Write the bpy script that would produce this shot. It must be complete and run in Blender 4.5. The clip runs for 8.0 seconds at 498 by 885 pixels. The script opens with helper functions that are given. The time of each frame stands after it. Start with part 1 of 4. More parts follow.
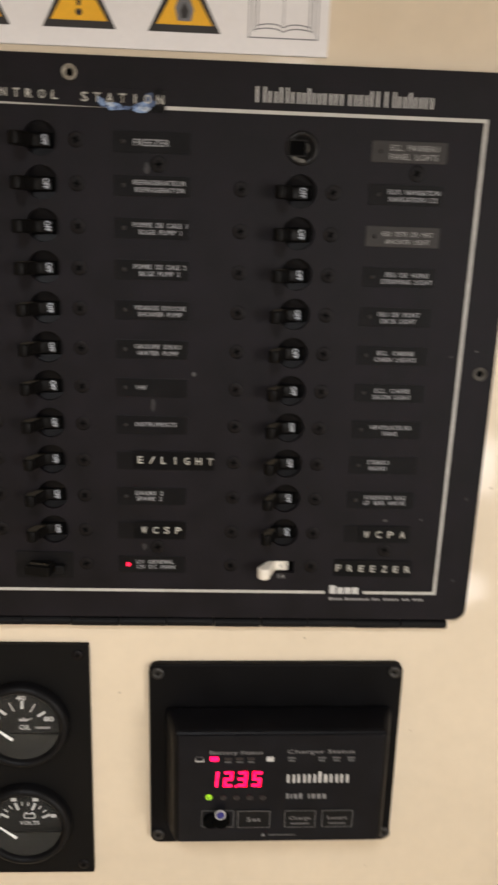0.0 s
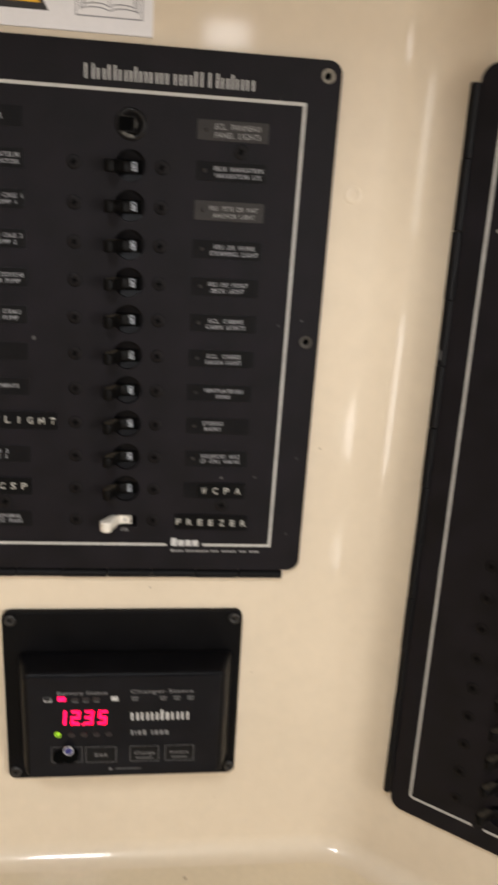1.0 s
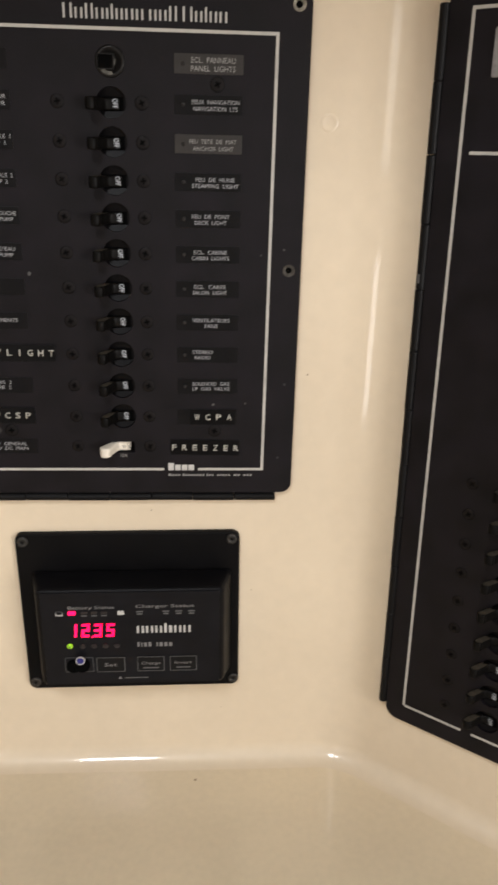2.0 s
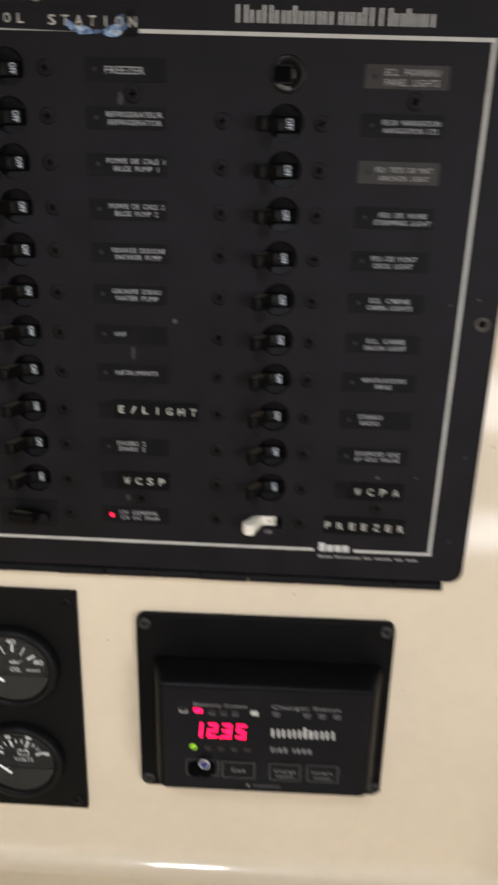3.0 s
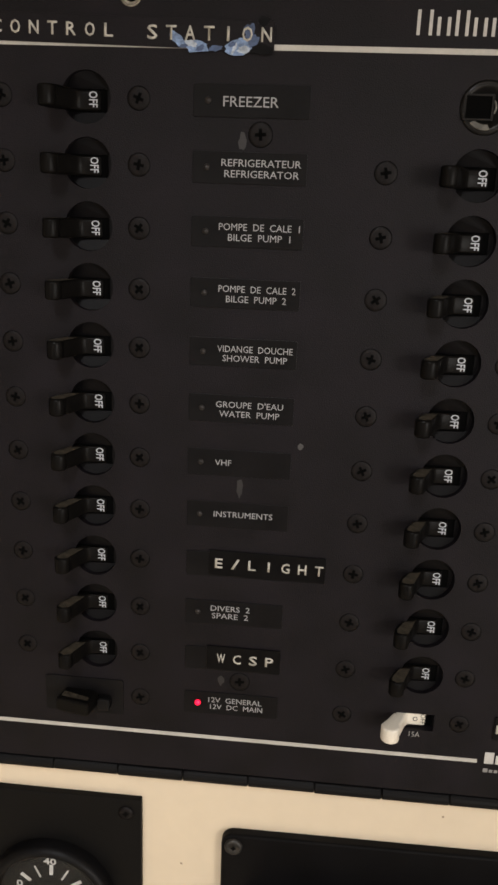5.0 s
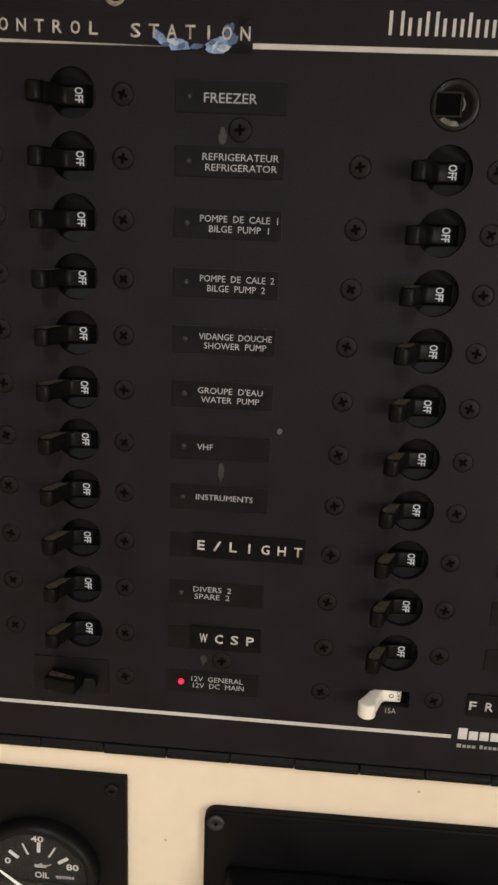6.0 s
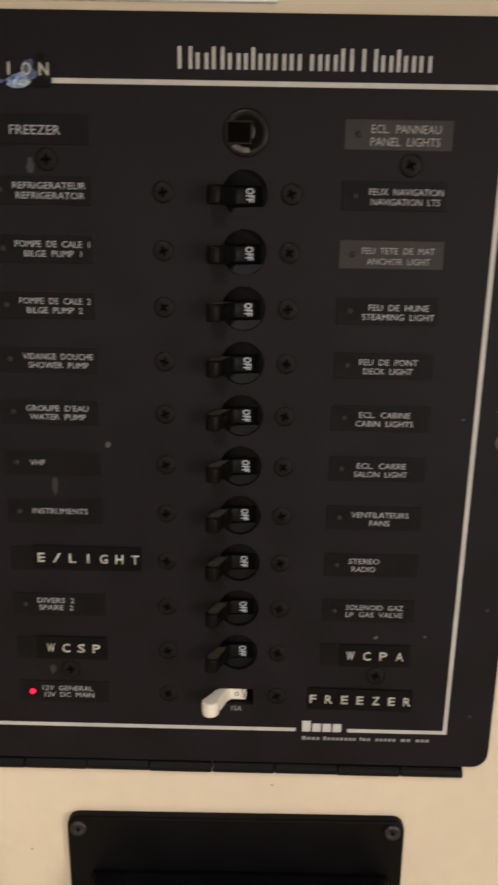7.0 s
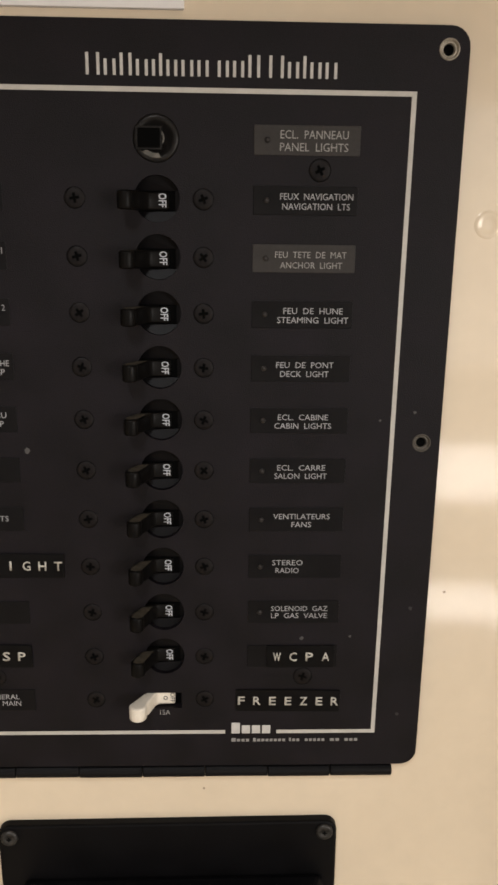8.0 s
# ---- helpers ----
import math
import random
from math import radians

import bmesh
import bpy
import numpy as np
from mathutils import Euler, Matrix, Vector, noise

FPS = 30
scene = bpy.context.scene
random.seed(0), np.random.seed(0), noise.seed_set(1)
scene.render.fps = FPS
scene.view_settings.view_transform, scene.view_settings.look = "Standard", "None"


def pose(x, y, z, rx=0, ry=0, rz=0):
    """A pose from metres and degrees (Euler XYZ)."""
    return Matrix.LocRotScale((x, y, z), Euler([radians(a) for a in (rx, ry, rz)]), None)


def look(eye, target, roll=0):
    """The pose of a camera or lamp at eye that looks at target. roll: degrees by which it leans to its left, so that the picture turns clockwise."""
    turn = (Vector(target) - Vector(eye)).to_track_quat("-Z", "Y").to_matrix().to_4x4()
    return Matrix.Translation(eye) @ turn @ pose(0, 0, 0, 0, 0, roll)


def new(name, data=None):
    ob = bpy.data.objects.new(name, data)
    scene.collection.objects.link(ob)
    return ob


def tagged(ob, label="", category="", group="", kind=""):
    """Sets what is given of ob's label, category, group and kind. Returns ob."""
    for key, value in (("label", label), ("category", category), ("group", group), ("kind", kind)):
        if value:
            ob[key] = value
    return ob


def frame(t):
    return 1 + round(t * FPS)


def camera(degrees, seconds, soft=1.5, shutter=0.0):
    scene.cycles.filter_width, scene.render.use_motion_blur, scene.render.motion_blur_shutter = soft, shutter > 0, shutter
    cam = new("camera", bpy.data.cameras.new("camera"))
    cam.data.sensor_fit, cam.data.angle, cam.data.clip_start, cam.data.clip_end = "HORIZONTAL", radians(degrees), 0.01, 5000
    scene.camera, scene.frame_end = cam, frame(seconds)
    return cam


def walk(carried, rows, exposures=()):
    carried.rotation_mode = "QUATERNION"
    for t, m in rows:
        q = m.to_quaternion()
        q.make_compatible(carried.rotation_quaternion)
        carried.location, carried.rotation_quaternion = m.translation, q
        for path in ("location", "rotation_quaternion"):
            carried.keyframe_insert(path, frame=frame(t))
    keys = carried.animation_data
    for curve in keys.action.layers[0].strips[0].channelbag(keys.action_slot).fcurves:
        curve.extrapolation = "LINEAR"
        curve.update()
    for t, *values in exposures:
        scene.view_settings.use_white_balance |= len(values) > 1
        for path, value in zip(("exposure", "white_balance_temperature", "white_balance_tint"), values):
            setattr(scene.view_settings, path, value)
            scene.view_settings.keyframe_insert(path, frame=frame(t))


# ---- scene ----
cam = camera(35.3, 8.0, soft=2.7, shutter=0.6)
PATH = [
    (0, (-0.03979, -0.38307, 1.46641), (0.00875, 0.57832, 1.19551), 1.973),
    (0.2, (-0.04044, -0.38935, 1.46743), (0.04217, 0.56833, 1.19172), 1.595),
    (0.5, (-0.02155, -0.39884, 1.46438), (0.07210, 0.55764, 1.18803), 2.239),
    (0.6, (-0.01455, -0.40508, 1.46925), (0.09439, 0.54446, 1.17512), 2.715),
    (0.8, (-0.00425, -0.40724, 1.47037), (0.12058, 0.54139, 1.17964), 3.450),
    (1, (0.01642, -0.41373, 1.47442), (0.13266, 0.53003, 1.16489), 3.757),
    (1.2, (0.03392, -0.41968, 1.47731), (0.14260, 0.51797, 1.14715), 3.335),
    (1.475, (0.04545, -0.42769, 1.47738), (0.14235, 0.50472, 1.12888), 2.763),
    (1.75, (0.04846, -0.43673, 1.47368), (0.12695, 0.49206, 1.11115), 2.037),
    (2.025, (0.04615, -0.44149, 1.46869), (0.10313, 0.48576, 1.09832), 1.421),
    (2.3, (0.04169, -0.43667, 1.46490), (0.07762, 0.49162, 1.09477), 1.181),
    (2.5, (0.03704, -0.42485, 1.46244), (0.05256, 0.50602, 1.09742), 1.219),
    (2.8, (0.01215, -0.38385, 1.47125), (0.00636, 0.54755, 1.10728), 1.640),
    (3, (-0.00029, -0.36391, 1.47108), (-0.03097, 0.57091, 1.11730), 1.727),
    (3.3, (-0.01849, -0.33578, 1.47759), (-0.07582, 0.60037, 1.13068), 1.541),
    (3.5, (-0.02465, -0.32057, 1.48092), (-0.09704, 0.62245, 1.15617), 1.022),
    (3.7, (-0.03539, -0.29347, 1.48074), (-0.10479, 0.65120, 1.16016), 0.983),
    (4, (-0.04310, -0.26628, 1.47436), (-0.12996, 0.68521, 1.17920), 0.951),
    (4.2, (-0.04236, -0.25463, 1.46943), (-0.13601, 0.69852, 1.18178), 1.122),
    (4.5, (-0.04307, -0.25086, 1.46797), (-0.13480, 0.70334, 1.18325), 1.406),
    (5, (-0.04643, -0.25311, 1.46860), (-0.12202, 0.70270, 1.18461), 2.199),
    (5.3, (-0.04733, -0.25484, 1.46786), (-0.11672, 0.70157, 1.18419), 2.464),
    (5.5, (-0.04702, -0.25581, 1.46458), (-0.11340, 0.70126, 1.18244), 2.590),
    (6, (-0.04244, -0.26356, 1.46580), (-0.10454, 0.69398, 1.18428), 2.401),
    (6.2, (-0.04043, -0.26552, 1.47129), (-0.09881, 0.69006, 1.18241), 2.272),
    (6.5, (-0.02051, -0.27455, 1.46916), (-0.06575, 0.68657, 1.19675), 1.717),
    (6.8, (-0.00541, -0.27543, 1.47076), (-0.02039, 0.68690, 1.19929), 1.371),
    (7, (0.00472, -0.27387, 1.47023), (-0.00370, 0.69025, 1.20488), 1.037),
    (7.2, (0.01003, -0.27615, 1.47176), (0.01831, 0.68870, 1.20911), 1.102),
    (7.5, (0.01786, -0.27399, 1.47017), (0.03618, 0.69191, 1.21187), 0.921),
    (8, (0.02265, -0.27539, 1.47057), (0.05333, 0.68980, 1.21080), 0.726),
]
EXPOSURES = [(0.0, 0.05, 6500, 11), (1.2, 0.0, 6420, 11), (2.5, 0.02, 6380, 11), (3.0, -0.02, 6000, 9), (3.5, -0.12, 6520, 13), (4.0, -0.08, 6630, 11), (5.5, -0.05, 6640, 11), (6.0, 0.03, 6640, 11), (6.5, 0.0, 6700, 11), (7.0, -0.17, 6780, 12), (8.0, -0.16, 6700, 12)]
walk(cam, [(t, look(eye, target, roll)) for t, eye, target, roll in PATH], EXPOSURES)

# ---- world, sun and the daylight in the cabin's openings ----
world = bpy.data.worlds.new("sky")
scene.world = world
world.use_nodes = True
wn = world.node_tree
sky = wn.nodes.new("ShaderNodeTexSky")
sky.sky_type, sky.sun_disc = "NISHITA", False
sky.sun_elevation, sky.sun_rotation = radians(52), radians(160)
wn.nodes["Background"].inputs["Strength"].default_value = 0.10
wn.links.new(sky.outputs["Color"], wn.nodes["Background"].inputs["Color"])
sun = new("sun", bpy.data.lights.new("sun", "SUN"))
sun.data.energy, sun.data.angle, sun.data.color = 3.0, radians(0.5), (1.0, 0.94, 0.85)
sun.matrix_world = look((0.9, -4.0, 5.0), (0.4, -1.6, 0.0))


def daylight(name, m, width, height, watts, colour):
    lamp = new(name, bpy.data.lights.new(name, "AREA"))
    lamp.data.shape, lamp.data.size, lamp.data.size_y = "RECTANGLE", width, height
    lamp.data.energy, lamp.data.color = watts, colour
    lamp.matrix_world = m
    return lamp


daylight("companionway_daylight", look((0.88, -2.58, 0.60), (0.88, 0.0, 0.60)), 0.32, 0.20, 2.3, (1.0, 0.97, 0.93))
daylight("companionway_step_daylight", look((0.88, -2.58, 0.11), (0.88, 0.0, 0.11)), 0.32, 0.14, 1.6, (1.0, 0.97, 0.93))
# next two: fill lamps added out of view to lift wall and panel top
daylight("aft_fill", look((0.96, -2.58, 1.45), (0.96, 0.0, 1.45)), 0.40, 0.90, 2.1, (1.0, 0.95, 0.90))
daylight("port_aft_fill", look((-0.93, -2.58, 1.62), (-0.93, 0.0, 1.62)), 0.40, 0.56, 2.0, (1.0, 0.95, 0.90))
daylight("starboard_daylight", look((1.22, -1.55, 1.38), (0.0, -1.55, 1.36)), 0.9, 0.6, 24.0, (1.0, 0.97, 0.93))
daylight("aft_door_daylight", look((-0.93, -2.58, 0.71), (-0.93, 0.0, 0.71)), 0.26, 0.6, 3.4, (1.0, 0.97, 0.93))
daylight("aft_light_daylight", look((0.17, -2.58, 1.97), (0.17, 0.0, 1.80)), 0.14, 0.08, 0.35, (1.0, 0.97, 0.93))
daylight("hatch_daylight", look((-0.16, -0.90, 2.12), (-0.16, -0.90, 0.0)), 0.15, 0.36, 9.8, (0.95, 0.98, 1.0))


# ---- materials ----
def material(name, base, rough=0.5, metal=0.0, vary=0.12, scale=40.0, fine=600.0, bump=0.0, bump_scale=900.0, coat=0.0, spec=0.5, vary_rough=0.08):
    m = bpy.data.materials.new(name)
    m.use_nodes = True
    nt = m.node_tree
    b = nt.nodes["Principled BSDF"]
    co = nt.nodes.new("ShaderNodeTexCoord")
    n1, n2 = nt.nodes.new("ShaderNodeTexNoise"), nt.nodes.new("ShaderNodeTexNoise")
    n1.inputs["Scale"].default_value, n1.inputs["Detail"].default_value = scale, 5
    n2.inputs["Scale"].default_value, n2.inputs["Detail"].default_value = fine, 3
    mix = nt.nodes.new("ShaderNodeMath")
    mix.operation = "MULTIPLY_ADD"
    mix.inputs[1].default_value = 0.65
    half = nt.nodes.new("ShaderNodeMath")
    half.operation = "MULTIPLY"
    half.inputs[1].default_value = 0.35
    ramp = nt.nodes.new("ShaderNodeValToRGB")
    lo = [max(0.0, c * (1 - vary)) for c in base]
    hi = [min(1.0, c * (1 + vary)) for c in base]
    ramp.color_ramp.elements[0].position, ramp.color_ramp.elements[1].position = 0.32, 0.68
    ramp.color_ramp.elements[0].color, ramp.color_ramp.elements[1].color = (*lo, 1), (*hi, 1)
    for n in (n1, n2):
        nt.links.new(co.outputs["Object"], n.inputs["Vector"])
    nt.links.new(n2.outputs["Fac"], half.inputs[0])
    nt.links.new(n1.outputs["Fac"], mix.inputs[0])
    nt.links.new(half.outputs[0], mix.inputs[2])
    nt.links.new(mix.outputs[0], ramp.inputs["Fac"])
    nt.links.new(ramp.outputs["Color"], b.inputs["Base Color"])
    rr = nt.nodes.new("ShaderNodeMapRange")
    rr.inputs["To Min"].default_value, rr.inputs["To Max"].default_value = max(0.03, rough - vary_rough), min(1.0, rough + vary_rough)
    nt.links.new(n1.outputs["Fac"], rr.inputs["Value"])
    nt.links.new(rr.outputs["Result"], b.inputs["Roughness"])
    b.inputs["Metallic"].default_value = metal
    b.inputs["Specular IOR Level"].default_value = spec
    b.inputs["Coat Weight"].default_value = coat
    b.inputs["Coat Roughness"].default_value = 0.07
    if bump:
        n3, bm_ = nt.nodes.new("ShaderNodeTexNoise"), nt.nodes.new("ShaderNodeBump")
        n3.inputs["Scale"].default_value = bump_scale
        bm_.inputs["Strength"].default_value, bm_.inputs["Distance"].default_value = bump, 0.0005 if bump_scale > 100 else 0.004
        nt.links.new(co.outputs["Object"], n3.inputs["Vector"])
        nt.links.new(n3.outputs["Fac"], bm_.inputs["Height"])
        nt.links.new(bm_.outputs["Normal"], b.inputs["Normal"])
    return m


def glowing(name, colour, strength):
    m = bpy.data.materials.new(name)
    m.use_nodes = True
    b = m.node_tree.nodes["Principled BSDF"]
    b.inputs["Base Color"].default_value = (*colour, 1)
    b.inputs["Emission Color"].default_value = (*colour, 1)
    b.inputs["Emission Strength"].default_value = strength
    b.inputs["Roughness"].default_value = 0.3
    return m


GELCOAT = material("cream_gelcoat", (0.70, 0.586, 0.436), 0.42, vary=0.05, scale=9, fine=120, bump=0.5, bump_scale=9, coat=0.75, spec=0.4)
LEDGE = material("cream_gelcoat_ledge", (0.68, 0.570, 0.405), 0.42, vary=0.07, scale=12, fine=200, bump=0.4, bump_scale=9, coat=0.4)
PANEL = material("black_vinyl_panel", (0.0061, 0.0047, 0.0062), 0.55, vary=0.6, scale=45, fine=1400, bump=0.3, bump_scale=2600, spec=0.17, vary_rough=0.18)
PLASTIC = material("black_moulded_plastic", (0.0045, 0.0042, 0.0045), 0.45, vary=0.2, scale=60, fine=1200, bump=0.1, bump_scale=1800, spec=0.13)
LEVER = material("black_lever_plastic", (0.0046, 0.0041, 0.0038), 0.34, vary=0.2, scale=60, fine=1200, spec=0.065)
DISC = material("breaker_disc", (0.0032, 0.0029, 0.0034), 0.42, vary=0.2, scale=60, fine=900, spec=0.098)
LABELPRINT = material("small_white_print", (0.31, 0.308, 0.318), 0.6, vary=0.2, scale=500, fine=2500)
FAINTSMUDGE = material("faint_smear", (0.0155, 0.0142, 0.0150), 0.5, vary=0.3, scale=300)
SATIN = material("satin_black_insert", (0.0060, 0.0056, 0.0060), 0.38, vary=0.25, scale=70, fine=900, spec=0.14)
# black parts, and the painted shade of slots, gaps and wells
CAVITY = material("black_part_and_recess_shade", (0.0018, 0.0018, 0.0018), 0.8, vary=0.2, spec=0.03)
SOCKET = material("glossy_black_socket", (0.0100, 0.0092, 0.0088), 0.30, vary=0.3, scale=200, fine=900, spec=0.18)
INSERT = material("dark_label_strip", (0.0052, 0.0047, 0.0051), 0.45, vary=0.3, scale=80, fine=900, spec=0.115)
FADED = material("faded_grey_label_strip", (0.031, 0.028, 0.026), 0.5, vary=0.2, scale=120, fine=900, spec=0.2)
PRINT = material("white_print", (0.50, 0.485, 0.46), 0.6, vary=0.15, scale=300, fine=2500)
WHITE = material("bright_white_print", (0.44, 0.46, 0.50), 0.55, vary=0.1, scale=300, fine=2500)
DULLPRINT = material("worn_grey_print", (0.26, 0.25, 0.24), 0.6, vary=0.25, scale=500, fine=2500)
LINE = material("pale_line_paint", (0.46, 0.44, 0.40), 0.55, vary=0.12, scale=90, fine=900)
EMBOSS = material("embossed_tape_white", (0.46, 0.44, 0.39), 0.5, vary=0.3, scale=400, fine=2000)
TAPE = material("glossy_black_tape", (0.0032, 0.0030, 0.0032), 0.36, vary=0.3, scale=200, fine=1500, spec=0.11)
STEEL = material("tarnished_steel", (0.085, 0.076, 0.064), 0.45, metal=0.6, vary=0.5, scale=300, fine=1500)
DARKSCREW = material("blackened_screw", (0.0056, 0.0042, 0.0042), 0.5, vary=0.5, scale=500, fine=1500, spec=0.15)
IVORY = material("ivory_plastic_lever", (0.74, 0.68, 0.58), 0.38, vary=0.08, scale=200, fine=1500)
TANFILM = material("tan_film", (0.050, 0.041, 0.030), 0.9, vary=0.7, scale=420, fine=1800, spec=0.1)
SIGNWHITE = material("white_sign_vinyl", (0.78, 0.76, 0.76), 0.35, vary=0.04, scale=30, fine=400)
YELLOW = material("warning_yellow", (0.80, 0.42, 0.02), 0.4, vary=0.08, scale=80, fine=500)
INK = material("black_ink", (0.02, 0.018, 0.018), 0.45, vary=0.2)
GREYINK = material("grey_ink_line", (0.15, 0.15, 0.16), 0.5, vary=0.15)
RESIDUE = material("blue_adhesive_residue", (0.16, 0.24, 0.40), 0.5, vary=0.7, scale=420, fine=1500, bump=0.5)
PALERESIDUE = material("pale_adhesive_residue", (0.38, 0.43, 0.50), 0.5, vary=0.5, scale=420, fine=1500, bump=0.5)
DARKRESIDUE = material("dark_blue_residue", (0.05, 0.08, 0.16), 0.5, vary=0.5, scale=420, fine=1500)
SMUDGE = material("pale_scuff", (0.065, 0.062, 0.06), 0.6, vary=0.3, scale=500)
DIAL = material("black_gauge_dial", (0.0065, 0.0065, 0.0065), 0.5, vary=0.15, spec=0.2)
DIALLOW = material("grey_gauge_cover", (0.0150, 0.0146, 0.0132), 0.5, vary=0.12, spec=0.2)
BLUE = material("dark_blue_button", (0.02, 0.02, 0.16), 0.3, vary=0.2)
FLOORMAT = material("varnished_floor", (0.15, 0.08, 0.045), 0.35, vary=0.3, scale=6, fine=80)
CABIN = material("cabin_lining", (0.41, 0.355, 0.285), 0.55, vary=0.06, scale=5, fine=60)
SPECK = material("brown_speck", (0.36, 0.27, 0.18), 0.6, vary=0.3)
RED = glowing("red_led", (1.0, 0.002, 0.080), 2.2)
REDDIM = glowing("red_indicator", (1.0, 0.01, 0.05), 2.2)
GREEN = glowing("green_led", (0.35, 0.70, 0.02), 0.45)
GLASS = bpy.data.materials.new("clear_lens")
GLASS.use_nodes = True
_g = GLASS.node_tree.nodes["Principled BSDF"]
_g.inputs["Base Color"].default_value, _g.inputs["Roughness"].default_value = (1, 1, 1, 1), 0.06
_g.inputs["Transmission Weight"].default_value, _g.inputs["IOR"].default_value = 1.0, 1.2


# ---- mesh helpers: local x to the right, y up the wall, z out of the wall ----
def mesh_of(bm, name, smooth=False):
    bmesh.ops.recalc_face_normals(bm, faces=bm.faces)
    me = bpy.data.meshes.new(name)
    bm.to_mesh(me)
    bm.free()
    if smooth:
        for p in me.polygons:
            p.use_smooth = True
    return me


def part(name, bm, mat, parent, label="", at=None, smooth=False):
    """A bmesh or a mesh as one object under a thing or under a part."""
    me = bm if isinstance(bm, bpy.types.Mesh) else mesh_of(bm, name, smooth)
    if not me.materials:
        me.materials.append(mat)
    ob = new(name, me)
    ob.parent = parent
    if at is not None:
        ob.matrix_basis = at if isinstance(at, Matrix) else Matrix.Translation(at)
    if label:
        ob["label"] = label
    return ob


def thing(name, m, label, category, group="", kind=""):
    ob = new(name)
    ob.empty_display_size = 0.02
    ob.matrix_world = m
    return tagged(ob, label, category, group, kind)


def box(x0, x1, y0, y1, z0, z1, bevel=0.0, seg=2):
    bm = bmesh.new()
    bmesh.ops.create_cube(bm, size=1.0)
    bmesh.ops.scale(bm, vec=(x1 - x0, y1 - y0, z1 - z0), verts=bm.verts)
    bmesh.ops.translate(bm, vec=((x0 + x1) / 2, (y0 + y1) / 2, (z0 + z1) / 2), verts=bm.verts)
    if bevel:
        bmesh.ops.bevel(bm, geom=bm.edges[:], offset=bevel, segments=seg, affect="EDGES", profile=0.5)
    return bm


def loop_round(x0, x1, y0, y1, r, seg=6):
    pts = []
    for cx, cy, a0 in ((x1 - r, y1 - r, 0), (x0 + r, y1 - r, 90), (x0 + r, y0 + r, 180), (x1 - r, y0 + r, 270)):
        for i in range(seg + 1):
            a = radians(a0 + 90 * i / seg)
            pts.append((cx + r * math.cos(a), cy + r * math.sin(a)))
    return pts


def loop_circle(cx, cy, r, seg=32):
    return [(cx + r * math.cos(2 * math.pi * i / seg), cy + r * math.sin(2 * math.pi * i / seg)) for i in range(seg)]


def sheet(outer, holes, z0, z1):
    """A flat plate between z0 and z1 with holes through it."""
    bm = bmesh.new()
    edges = []
    for pts in [outer, *holes]:
        vs = [bm.verts.new((x, y, z1)) for x, y in pts]
        edges += [bm.edges.new((vs[i], vs[(i + 1) % len(vs)])) for i in range(len(vs))]
    bmesh.ops.triangle_fill(bm, use_beauty=True, use_dissolve=False, edges=edges)
    if abs(z1 - z0) > 1e-7:
        top = bm.faces[:]
        got = bmesh.ops.extrude_face_region(bm, geom=top)
        vs = [e for e in got["geom"] if isinstance(e, bmesh.types.BMVert)]
        bmesh.ops.translate(bm, vec=(0, 0, z0 - z1), verts=vs)
    return bm


def prism(pts, z0, z1, bevel=0.0):
    bm = bmesh.new()
    f = bm.faces.new([bm.verts.new((x, y, z0)) for x, y in pts])
    got = bmesh.ops.extrude_face_region(bm, geom=[f])
    vs = [e for e in got["geom"] if isinstance(e, bmesh.types.BMVert)]
    bmesh.ops.translate(bm, vec=(0, 0, z1 - z0), verts=vs)
    if bevel:
        rim = [e for e in bm.edges if all(abs(v.co.z - z1) < 1e-7 for v in e.verts)]
        bmesh.ops.bevel(bm, geom=rim, offset=bevel, segments=2, affect="EDGES", profile=0.5)
    return bm


def lathe(profile, seg=32, cx=0.0, cy=0.0):
    """Rings of (radius, z) joined round the z axis; a radius of 0 closes the form."""
    bm = bmesh.new()
    rings = []
    for r, z in profile:
        if r < 1e-6:
            rings.append([bm.verts.new((cx, cy, z))])
        else:
            rings.append([bm.verts.new((cx + r * math.cos(2 * math.pi * i / seg), cy + r * math.sin(2 * math.pi * i / seg), z)) for i in range(seg)])
    for a, b in zip(rings, rings[1:]):
        for i in range(seg):
            j = (i + 1) % seg
            if len(a) == 1:
                bm.faces.new((a[0], b[i], b[j]))
            elif len(b) == 1:
                bm.faces.new((a[i], a[j], b[0]))
            else:
                bm.faces.new((a[i], a[j], b[j], b[i]))
    return bm


def joined(bms):
    out = bmesh.new()
    for b in bms:
        me = bpy.data.meshes.new("tmp")
        b.to_mesh(me)
        b.free()
        out.from_mesh(me)
        bpy.data.meshes.remove(me)
    return out


